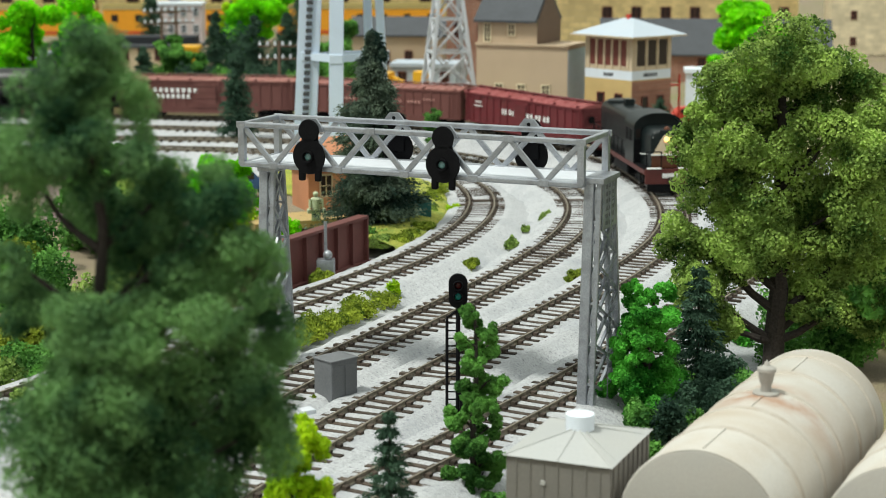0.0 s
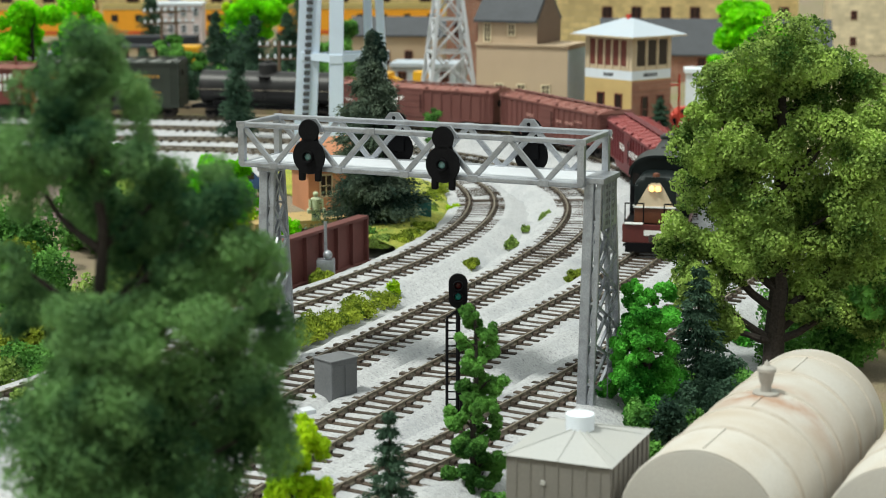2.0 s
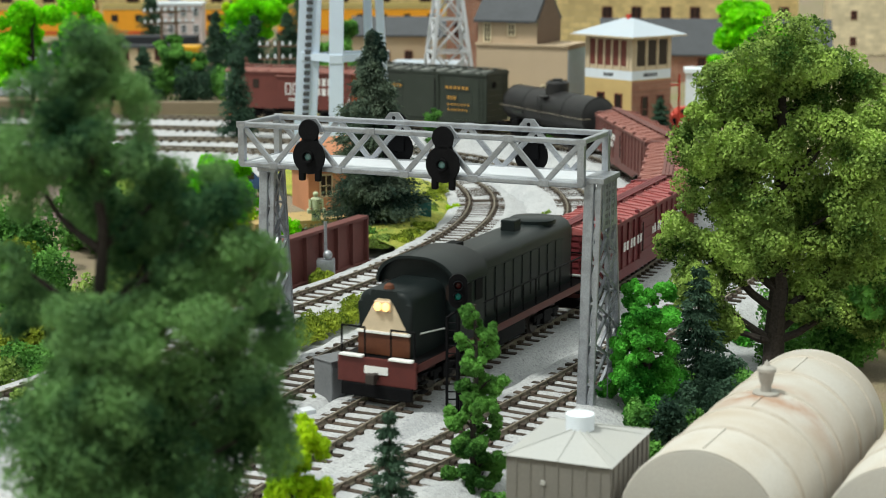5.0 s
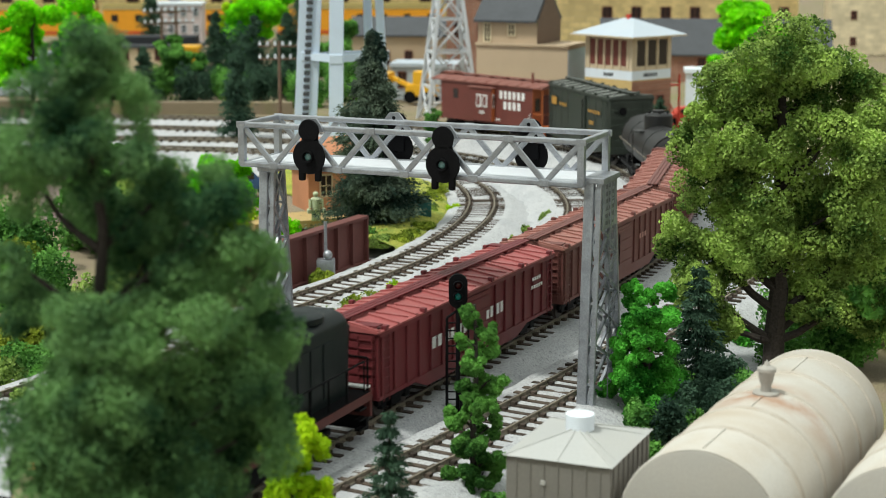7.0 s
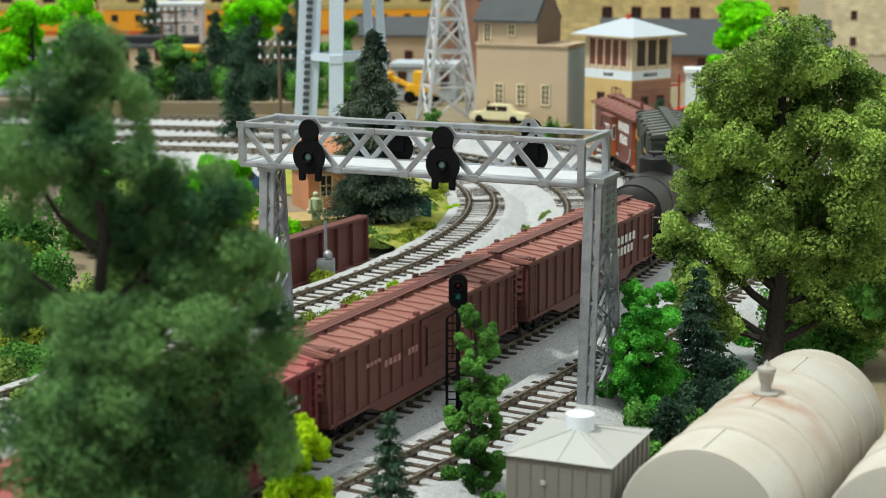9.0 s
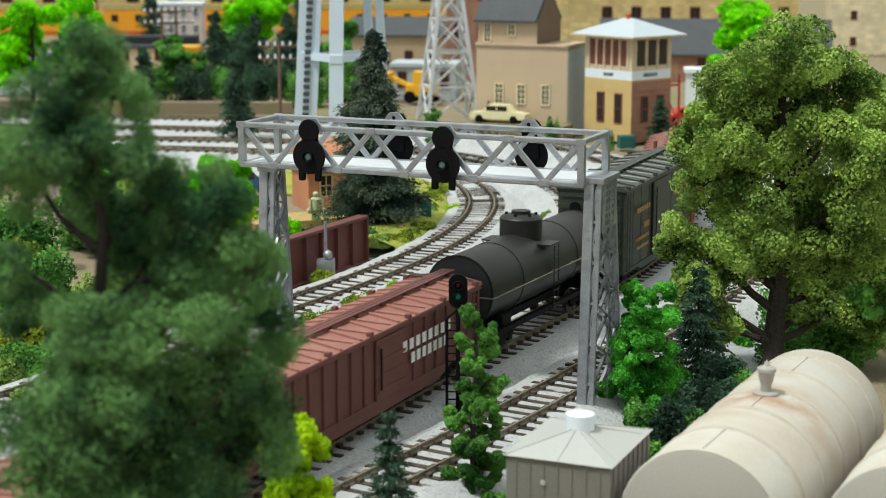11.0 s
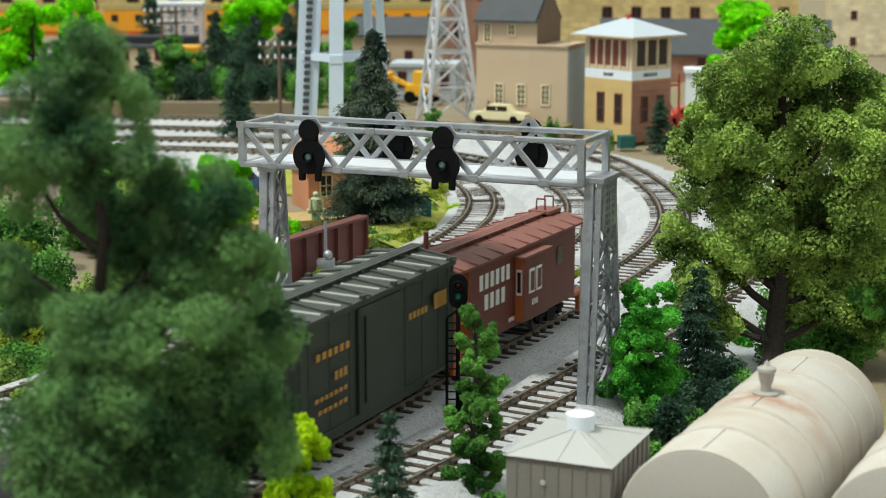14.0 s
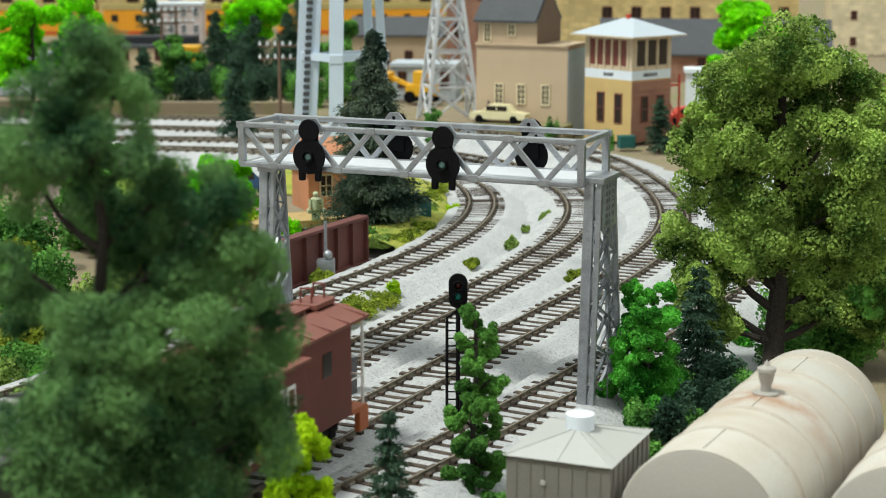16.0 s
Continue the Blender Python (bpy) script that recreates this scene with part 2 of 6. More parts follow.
M["redpaint"] = mat("red_paint", (0.50, 0.05, 0.03), 0.5, var=0.08, dirt=0.2)
M["wood"] = mat("brown_timber", (0.15, 0.10, 0.07), 0.9, grain=16, var=0.3)
M["platform"] = mat("ochre_platform", (0.42, 0.30, 0.13), 0.9, grain=12, var=0.12, stain=0.8, dirt=0.3)
M["figure"] = mat("pale_green_figure", (0.50, 0.56, 0.38), 0.8, var=0.3, stain=4, dirt=0.6, dirt_col=(0.25, 0.2, 0.12))
M["bark"] = mat("dark_bark", (0.035, 0.028, 0.024), 0.9, grain=10, var=0.4, bump=0.6)
M["leaf_dark"] = leaf_mat("dark_green_foliage", (0.011, 0.06, 0.028), (0.26, 0.47, 0.17))
M["leaf_olive"] = leaf_mat("olive_foliage", (0.03, 0.09, 0.014), (0.5, 0.68, 0.17))
M["leaf_green"] = leaf_mat("grass_green_foliage", (0.02, 0.17, 0.015), (0.2, 0.68, 0.09))
M["leaf_mid"] = leaf_mat("deep_green_foliage", (0.025, 0.1, 0.02), (0.22, 0.5, 0.1))
M["leaf_lime"] = leaf_mat("lime_foliage", (0.2, 0.42, 0.01), (0.6, 0.8, 0.02))
M["leaf_bright"] = leaf_mat("bright_green_foliage", (0.08, 0.42, 0.003), (0.34, 0.92, 0.01))
M["leaf_spruce"] = leaf_mat("spruce_needles", (0.014, 0.04, 0.026), (0.085, 0.16, 0.1))
M["leaf_frost"] = leaf_mat("frosted_spruce_needles", (0.007, 0.03, 0.024), (0.15, 0.2, 0.14))
M["leaf_yellow"] = leaf_mat("yellow_green_tufts", (0.06, 0.12, 0.012), (0.42, 0.5, 0.06))


def rust_round(material, centre, inner, outer, col):
    """A rusty run with a ragged rim round one spot of a thing."""
    n, l = material.node_tree.nodes, material.node_tree.links
    b = n["Principled BSDF"]
    old = b.inputs["Base Color"].links[0].from_socket
    tc, sub, ln, tex = n.new("ShaderNodeTexCoord"), n.new("ShaderNodeVectorMath"), n.new("ShaderNodeVectorMath"), n.new("ShaderNodeTexNoise")
    sub.operation, ln.operation = "SUBTRACT", "LENGTH"
    sub.inputs[1].default_value = tuple(c * U for c in centre)
    sc = n.new("ShaderNodeVectorMath")
    sc.operation = "MULTIPLY"
    sc.inputs[1].default_value = (0.62, 1.5, 0.8)
    l.new(tc.outputs["Object"], sub.inputs[0])
    l.new(sub.outputs[0], sc.inputs[0])
    l.new(sc.outputs[0], ln.inputs[0])
    tex.inputs["Scale"].default_value, tex.inputs["Detail"].default_value = 1.1 / U, 6
    l.new(tc.outputs["Object"], tex.inputs["Vector"])
    mr, mr2, mul, mix = n.new("ShaderNodeMapRange"), n.new("ShaderNodeMapRange"), n.new("ShaderNodeMath"), n.new("ShaderNodeMix")
    mr.inputs[1].default_value, mr.inputs[2].default_value, mr.inputs[3].default_value, mr.inputs[4].default_value = inner * U, outer * U, 1, 0
    mr2.inputs[1].default_value, mr2.inputs[2].default_value = 0.35, 0.65
    l.new(ln.outputs["Value"], mr.inputs[0])
    l.new(tex.outputs[0], mr2.inputs[0])
    mul.operation = "MULTIPLY"
    l.new(mr.outputs[0], mul.inputs[0])
    l.new(mr2.outputs[0], mul.inputs[1])
    mix.data_type = "RGBA"
    l.new(mul.outputs[0], mix.inputs[0])
    l.new(old, mix.inputs[6])
    mix.inputs[7].default_value = (*col, 1)
    l.new(mix.outputs[2], b.inputs["Base Color"])


rust_round(M["tan_tank"], (-0.3, 6.1, 2.3), 0.3, 2.5, (0.33, 0.16, 0.08))


# ---- building blocks ----
def solid():
    return bmesh.new()


def box(bm, x0, y0, z0, x1, y1, z1, bev=0.0):
    m = Matrix.Translation(((x0 + x1) / 2, (y0 + y1) / 2, (z0 + z1) / 2)) @ Matrix.Diagonal((x1 - x0, y1 - y0, z1 - z0, 1))
    g = bmesh.ops.create_cube(bm, size=1, matrix=m)
    if bev:
        edges = list({e for v in g["verts"] for e in v.link_edges})
        bmesh.ops.bevel(bm, geom=edges, offset=bev, segments=2, affect="EDGES", profile=0.6)
    return bm


def beam(bm, a, b, w, h=None, up=(0, 0, 1), bev=0.0):
    """A bar of section w by h from a to b."""
    a, b, h = Vector(a), Vector(b), h or w
    d = b - a
    x = d.normalized()
    u = Vector(up)
    if abs(x.dot(u)) > 0.95:
        u = Vector((0, 1, 0))
    y = u.cross(x).normalized()
    z = x.cross(y)
    rot = Matrix((x, y, z)).transposed().to_4x4()
    g = bmesh.ops.create_cube(bm, size=1, matrix=Matrix.Translation((a + b) / 2) @ rot @ Matrix.Diagonal((d.length, w, h, 1)))
    if bev:
        bmesh.ops.bevel(bm, geom=list({e for v in g["verts"] for e in v.link_edges}), offset=bev, segments=2, affect="EDGES", profile=0.5)
    return bm


def rod(bm, a, b, r, r2=None, n=10):
    a, b = Vector(a), Vector(b)
    q = (b - a).to_track_quat("Z", "Y").to_matrix().to_4x4()
    bmesh.ops.create_cone(bm, cap_ends=True, segments=n, radius1=r, radius2=r if r2 is None else r2, depth=(b - a).length, matrix=Matrix.Translation((a + b) / 2) @ q)
    return bm


def ball(bm, c, r, sx=1, sy=1, sz=1, n=12):
    bmesh.ops.create_uvsphere(bm, u_segments=n, v_segments=max(6, n // 2), radius=r, matrix=Matrix.Translation(c) @ Matrix.Diagonal((sx, sy, sz, 1)))
    return bm


def lathe(bm, prof, n=24, axis="z", at=(0, 0, 0)):
    """Turns the profile (radius, height) round an axis."""
    rings = []
    for r, h in prof:
        ring = []
        for k in range(n):
            c, s = r * math.cos(2 * math.pi * k / n), r * math.sin(2 * math.pi * k / n)
            p = (c, s, h) if axis == "z" else (h, c, s) if axis == "x" else (c, h, s)
            ring.append(bm.verts.new(Vector(p) + Vector(at)))
        rings.append(ring)
    for a, b in zip(rings[:-1], rings[1:]):
        for k in range(n):
            bm.faces.new((a[k], a[(k + 1) % n], b[(k + 1) % n], b[k]))
    bm.faces.new(rings[0][::-1])
    bm.faces.new(rings[-1])
    return bm


def prism(bm, outline, x0, x1):
    """Extrudes an outline in the y-z plane from x0 to x1."""
    a = [bm.verts.new((x0, y, z)) for y, z in outline]
    b = [bm.verts.new((x1, y, z)) for y, z in outline]
    for k in range(len(a)):
        j = (k + 1) % len(a)
        bm.faces.new((a[k], a[j], b[j], b[k]))
    bm.faces.new(a[::-1])
    bm.faces.new(b)
    return bm


def mesh_of(name, bm, material, smooth=False):
    bmesh.ops.recalc_face_normals(bm, faces=bm.faces)
    bmesh.ops.scale(bm, vec=(U, U, U), verts=bm.verts)
    me = bpy.data.meshes.new(name)
    bm.to_mesh(me)
    bm.free()
    me.materials.append(M[material])
    if smooth:
        me.polygons.foreach_set("use_smooth", [True] * len(me.polygons))
        me.set_sharp_from_angle(angle=radians(40))
    return me


def part(name, bm, material, parent, label="", smooth=False, at=None, kind=""):
    ob = new(name, mesh_of(name, bm, material, smooth))
    ob.parent = parent
    if at is not None:
        ob.matrix_basis = at
    return tagged(ob, label, kind=kind)


def thing(name, label, category, x=0, y=0, z=0, turn=0, group="", kind=""):
    ob = new(name)
    ob.empty_display_size = 0.01
    ob.matrix_basis = pose(x * U, y * U, z * U, 0, 0, turn)
    return tagged(ob, label, category, group, kind)


def put(x, y, z, turn=0, rx=0, ry=0):
    return pose(x * U, y * U, z * U, rx, ry, turn)


def lone(name, bm, material, label, category, x=0, y=0, z=0, turn=0, group="", kind="", smooth=False):
    ob = new(name, mesh_of(name, bm, material, smooth))
    ob.matrix_basis = put(x, y, z, turn)
    return tagged(ob, label, category, group, kind)


def tri_mesh(name, verts, faces, material):
    me = bpy.data.meshes.new(name)
    me.from_pydata((np.asarray(verts) * U).tolist(), [], np.asarray(faces).tolist())
    me.materials.append(M[material])
    return me


# ---- the lines of the tracks ----
def smooth_line(points, before, after, sigma=14.0):
    q = np.array(points, float)
    d0, d1 = q[0] - q[1], q[-1] - q[-2]
    d0, d1 = d0 / np.linalg.norm(d0), d1 / np.linalg.norm(d1)
    q = np.vstack([q[0] + d0 * before, q, q[-1] + d1 * after])
    run = np.r_[0, np.cumsum(np.linalg.norm(np.diff(q, axis=0), axis=1))]
    s = np.arange(0, run[-1], 0.5)
    x = np.c_[np.interp(s, run, q[:, 0]), np.interp(s, run, q[:, 1])]
    k = np.exp(-0.5 * (np.arange(-40, 41) / sigma) ** 2)
    k /= k.sum()
    e = np.vstack([x[0] + (x[1] - x[0]) * np.arange(-40, 0)[:, None], x, x[-1] + (x[-1] - x[-2]) * np.arange(1, 41)[:, None]])
    x = np.c_[np.convolve(e[:, 0], k, "valid"), np.convolve(e[:, 1], k, "valid")]
    return np.r_[0, np.cumsum(np.linalg.norm(np.diff(x, axis=0), axis=1))], x


def on_line(line, s):
    run, x = line
    return np.array([np.interp(s, run, x[:, 0]), np.interp(s, run, x[:, 1])])


def heading(line, s):
    d = on_line(line, s + 0.5) - on_line(line, s - 0.5)
    return d / np.linalg.norm(d)


LINE_A = smooth_line([(-60, 138), (-22, 136), (-14, 134.3), (-7, 131), (-1.5, 125.5), (2, 118.3), (2.9, 110.4), (2.1, 102.2), (0.5, 96.2), (-1.4, 91.1), (-4.2, 84.9), (-8.4, 77.8), (-13, 69.5)], 60, 40, 8)
LINE_B = smooth_line([(-60, 144), (-23, 142), (-14, 141), (-6, 138), (1.5, 132), (6.8, 123.5), (8.6, 115.4), (9.1, 111), (9.0, 105.9), (7.6, 98), (4.2, 88), (1.9, 82.7), (-1.4, 75.3), (-3.5, 71.3), (-6.7, 63.9)], 60, 60, 8)
LINE_C = smooth_line([(-65.5, 161), (-25.6, 157.9), (-13.8, 156.1), (-9.5, 154.7), (-0.2, 150), (7.5, 143.2), (12, 134.5), (13.4, 128), (14.5, 121), (15.3, 110.4), (14.75, 101.8), (12.7, 94.5), (10.2, 88), (6.75, 80.4), (2.65, 72.9), (-0.3, 66.8), (-2.56, 62.3), (-4.5, 57.8)], 100, 190)
LINE_D = smooth_line([(24, 112), (20.5, 98), (15.3, 85.2), (5.5, 65.8), (2.64, 60.5), (-1.05, 55.1), (-2.63, 52.4)], 20, 60)
LINE_E = smooth_line([(-60, 151.5), (-25, 150), (-8, 146)], 60, 1, 10)


# ---- the ground ----
def ground_sheet():
    bm = solid()
    n, m = 90, 90
    rows = []
    for j in range(m + 1):
        y = -160 + 600 * j / m
        row = []
        for i in range(n + 1):
            x = -260 + 520 * i / n
            z = -1.25 + 0.3 * noise.noise((x * 0.09, y * 0.09, 0.3))
            row.append(bm.verts.new((x, y, z)))
        rows.append(row)
    for j in range(m):
        for i in range(n):
            bm.faces.new((rows[j][i], rows[j][i + 1], rows[j + 1][i + 1], rows[j + 1][i]))
    return lone("ground", bm, "ground", "brown and olive scenic ground of a model railway", "ground", kind="structure", smooth=True)


def ribbon(bm, line, s0, s1, profile, step=1.0, jitter=0.0):
    """A cross-section (offset to the left, height) carried along a line."""
    prev = None
    for s in np.arange(s0, s1 + 0.01, step):
        p, h = on_line(line, s), heading(line, s)
        left = np.array([-h[1], h[0]])
        ring = []
        for o, z in profile:
            q = p + left * o
            w = jitter * noise.noise((q[0] * 0.8, q[1] * 0.8, o)) if jitter else 0
            ring.append(bm.verts.new((q[0], q[1], z + w)))
        if prev:
            for k in range(len(ring) - 1):
                bm.faces.new((prev[k], prev[k + 1], ring[k + 1], ring[k]))
        prev = ring
    return bm


def rail_mesh(line, s0, s1, off):
    bm = solid()
    prof = [(-0.075, -0.21), (-0.075, -0.18), (-0.02, -0.15), (-0.02, -0.07), (-0.04, -0.05), (-0.04, 0.0), (0.04, 0.0), (0.04, -0.05), (0.02, -0.07), (0.02, -0.15), (0.075, -0.18), (0.075, -0.21)]
    return ribbon(bm, line, s0, s1, [(off + o, z) for o, z in prof])


def tie_mesh():
    bm = solid()
    box(bm, -0.14, -1.5, -0.5, 0.14, 1.5, -0.2)
    for v in bm.verts:
        if v.co.z > -0.3:
            v.co.x *= 0.92
    for y in (-0.82, 0.82):
        for o in (-0.15, 0.15):
            box(bm, -0.12, y + o - 0.1, -0.2, 0.12, y + o + 0.1, -0.09)
    return mesh_of("tie", bm, "tie")


TIE = tie_mesh()


def track(name, line, s0, s1, bed=True, t0=None, t1=None, label="brown model rail track on dark wooden ties in pale ballast"):
    """One track: ballast bed, two rails, and every tie."""
    root = thing(name, label, "railway track", kind="structure")
    if bed:
        side = [(7.5, -1.7), (4.6, -1.12), (3.0, -0.98), (2.05, -0.27), (1.6, -0.235), (0, -0.235)]
        prof = side + [(-o, z) for o, z in side[-2::-1]]
        part("ballast", ribbon(solid(), line, s0, s1, prof, 0.5, 0.1), "ballast", root, "pale grey crushed-stone ballast", True, kind="stuff")
    for off in (0.82, -0.82):
        part("rail", rail_mesh(line, s0, s1, off), "rail", root, "rust-brown steel rail")
    rnd = random.Random(name)
    for s in np.arange(t0 or s0, t1 or s1, 0.82):
        p, h = on_line(line, s), heading(line, s)
        ob = new("tie", TIE)
        ob.parent = root
        ob.matrix_basis = put(p[0], p[1], rnd.uniform(-0.02, 0.02), math.degrees(math.atan2(h[1], h[0])) + rnd.uniform(-1.5, 1.5))
    return root


def span(line, y_near):
    """Where a line passes the given depth for the last time."""
    run, x = line
    return float(run[np.where(x[:, 1] > y_near)[0][-1]])


# ---- foliage ----
def tufts(rng, centres, radii, count, size, flat=0.75, shell=0.55, sag=0.0):
    """Little ragged leaves (two bent triangles each) strewn through overlapping ellipsoids."""
    centres, radii = np.array(centres, float), np.array(radii, float)
    vol = np.prod(radii, axis=1) ** (2 / 3)
    pick = rng.choice(len(centres), count, p=vol / vol.sum())
    d = rng.normal(size=(count, 3))
    d /= np.linalg.norm(d, axis=1)[:, None]
    r = shell + (1 - shell) * rng.random(count) ** 0.6
    r *= 1 + 0.16 * np.sin(d[:, 0] * 7 + pick) * np.sin(d[:, 2] * 6 + 2 * pick)
    c = centres[pick] + d * radii[pick] * r[:, None]
    c[:, 2] -= sag * rng.random(count)
    n = d + 0.75 * rng.normal(size=(count, 3))          # leaves lie roughly along the clump's surface
    n /= np.linalg.norm(n, axis=1)[:, None]
    u = np.cross(n, rng.normal(size=(count, 3)))
    u /= np.linalg.norm(u, axis=1)[:, None] + 1e-9
    w = np.cross(n, u)
    k = size * rng.uniform(0.6, 1.5, count)[:, None]
    v = np.stack([c - u * k, c + w * k * flat + n * k * 0.3, c + u * k, c - w * k * flat + n * k * 0.3], axis=1).reshape(-1, 3)
    i = np.arange(count)[:, None] * 4
    f = np.concatenate([i + [0, 1, 2], i + [0, 2, 3]])
    return v, f


def limb(bm, a, b, r0, r1, rnd, n=5, wob=0.12):
    a, b = Vector(a), Vector(b)
    prev, pr = a, r0
    length = (b - a).length
    for k in range(1, n + 1):
        f = k / n
        p = a.lerp(b, f) + Vector((rnd.uniform(-1, 1), rnd.uniform(-1, 1), rnd.uniform(-0.5, 0.5))) * wob * length / n
        r = r0 + (r1 - r0) * f
        rod(bm, prev, p, pr, r, 8)
        prev, pr = p, r


def tree(label, x, y, z, trunk_top, trunk_r, clumps, count, size, leaf, seed, limbs=True, group="trees", fine=0, cat="tree", sag=0.0, foot=-0.3):
    """A tapered trunk with limbs that reach into clumps of foliage; clumps are (x, y, z, rx, ry, rz) from the foot."""
    rnd, rng = random.Random(seed), np.random.default_rng(seed)
    root = thing("tree", label, cat, x, y, z, group=group)
    bm = solid()
    limb(bm, (0, 0, foot), (0, 0, trunk_top), trunk_r, trunk_r * 0.35, rnd, 6, 0.1)
    if limbs:
        for c in clumps:
            h = max(0.12 * trunk_top, min(trunk_top * 0.95, c[2] - 0.75 * math.hypot(c[0], c[1])))
            limb(bm, (0, 0, h), (c[0] * 0.9, c[1] * 0.9, c[2]), trunk_r * 0.42, trunk_r * 0.1, rnd, 4, 0.2)
    part("trunk", bm, "bark", root, "dark bare trunk and limbs", True)
    cs, rs = [], []
    for c in clumps:
        for _ in range(fine or 9):
            d = rng.normal(size=3)
            d /= np.linalg.norm(d)
            cs.append(np.array(c[:3]) + d * np.array(c[3:]) * 0.68)
            rs.append(np.array(c[3:]) * rng.uniform(0.3, 0.52))
    v, f = tufts(rng, cs, rs, count, size, sag=sag)
    crown = new("crown", tri_mesh("crown", v, f, leaf))
    crown.parent = root
    return root


def spruce(label, x, y, z, height, width, leaf, seed, count=9000, size=0.13, group="spruces", boughs=9, uneven=0.2):
    """A conifer: a straight trunk and drooping tiers of needled boughs."""
    rnd, rng = random.Random(seed), np.random.default_rng(seed)
    root = thing("spruce", label, "conifer", x, y, z, group=group)
    part("trunk", rod(solid(), (0, 0, -0.3), (0, 0, height * 0.97), 0.02 * height, 0.004 * height), "bark", root)
    pts = []
    tiers = int(height * 2.2)
    per = max(1, count // (tiers * boughs))
    for k in range(tiers):
        f = (k + 0.5) / tiers
        reach = width * 0.5 * (1 - f) ** 0.8 + 0.04 * width
        for b in range(boughs):
            a = rnd.uniform(0, 6.283)
            rr = reach * rnd.uniform(0.95 - uneven, 0.95 + uneven)
            q = rng.random(per) ** 0.7
            w = 0.16 * reach * (0.4 + q)
            pts.append(np.c_[q * rr * math.cos(a) + rng.normal(size=per) * w, q * rr * math.sin(a) + rng.normal(size=per) * w, height * (0.05 + 0.93 * f) - q * rr * 0.35 + rng.normal(size=per) * height * 0.012])
    c = np.vstack(pts)
    n = len(c)
    out = c * np.array([1, 1, 0]) + rng.normal(size=(n, 3)) * 0.5 * width * 0.2 - np.array([0, 0, 0.15 * width])
    out /= np.linalg.norm(out, axis=1)[:, None]
    side = np.cross(out, rng.normal(size=(n, 3)))
    side /= np.linalg.norm(side, axis=1)[:, None]
    k = size * rng.uniform(0.7, 1.5, n)[:, None]
    v = np.stack([c - side * k * 0.35, c + out * k * 1.5, c + side * k * 0.35], axis=1).reshape(-1, 3)
    crown = new("crown", tri_mesh("crown", v, np.arange(3 * n).reshape(-1, 3), leaf))
    crown.parent = root
    return root


def bush(label, x, y, z, rx, ry, rz, leaf, seed, count=900, size=0.1, name="bush", group="bushes"):
    rng = np.random.default_rng(seed)
    cs = [(rng.uniform(-0.6, 0.6) * rx, rng.uniform(-0.6, 0.6) * ry, rz * rng.uniform(0.25, 0.7)) for _ in range(9)]
    rs = [(rx * 0.45, ry * 0.45, rz * 0.42)] * 9
    v, f = tufts(rng, cs, rs, count, size, shell=0.3)
    v[:, 2] = np.abs(v[:, 2])
    ob = new(name, tri_mesh(name, v, f, leaf))
    ob.matrix_basis = put(x, y, z)
    return tagged(ob, label, name, group)


def resize(root, x, y, z):
    """Stretches all the parts of a new thing."""
    for me in {o.data for o in root.children_recursive if o.data}:
        me.transform(Matrix.Diagonal((x, y, z, 1)))
    return root


# ---- rolling stock: x forward, y to the left, z up from the rail's top ----
def wheelset_truck(parent, x):
    bm = solid()
    for y in (-0.98, 0.98):
        box(bm, x - 1.35, y - 0.07, 0.45, x + 1.35, y + 0.07, 0.66, 0.03)
        for dx in (-0.95, 0.95):
            box(bm, x + dx - 0.2, y - 0.1, 0.3, x + dx + 0.2, y + 0.1, 0.62, 0.03)
        box(bm, x - 0.4, y - 0.12, 0.25, x + 0.4, y + 0.12, 0.75, 0.03)
    box(bm, x - 0.25, -0.98, 0.5, x + 0.25, 0.98, 0.8)
    tr = part("truck", bm, "black", parent, "black cast truck frame")
    for dx in (-0.95, 0.95):
        bm = solid()
        for y in (-0.8, 0.8):
            lathe(bm, [(0.46, -0.08), (0.54, -0.07), (0.54, -0.04), (0.48, -0.02), (0.47, 0.06), (0.3, 0.05), (0.12, 0.07)], 20, "y", (x + dx, y, 0.475))
        rod(bm, (x + dx, -0.9, 0.475), (x + dx, 0.9, 0.475), 0.07)
        part("wheelset", bm, "wheel", tr, "", True)


def coupler(parent, x, d):
    bm = solid()
    box(bm, min(x, x + d * 0.45), -0.09, 0.72, max(x, x + d * 0.45), 0.09, 0.95, 0.03)
    box(bm, x + d * 0.45 - 0.13, -0.17, 0.66, x + d * 0.45 + 0.13, 0.17, 1.0, 0.05)
    part("coupler", bm, "wheel", parent)


def ladder(parent, mat_name, p, wide, z0, z1, steps, normal):
    """Stiles and rungs that stand off a wall; wide is the vector between the stiles."""
    p, wide, nn = Vector(p), Vector(wide), Vector(normal) * 0.07
    bm = solid()
    for k in range(steps):
        z = z0 + (z1 - z0) * (k + 0.5) / steps
        a = p + nn + Vector((0, 0, z))
        beam(bm, a, a + wide, 0.035)
    for e in (0, 1):
        a = p + wide * e + nn
        beam(bm, a + Vector((0, 0, z0)), a + Vector((0, 0, z1)), 0.035)
    return part("ladder", bm, mat_name, parent)


def bars(parent, rows, mat_name, y, name="lettering"):
    """Blocks of unreadable lettering on a car's side: rows of (x0, x1, z0, z1, number of glyphs)."""
    s = 1 if y > 0 else -1
    for x0, x1, z0, z1, n in rows:
        w = (x1 - x0) / n
        for k in range(n):
            bm = box(solid(), x0 + k * w + 0.2 * w, min(y, y + s * 0.012), z0, x0 + (k + 1) * w - 0.2 * w, max(y, y + s * 0.012), z1)
            part(name, bm, mat_name, parent)


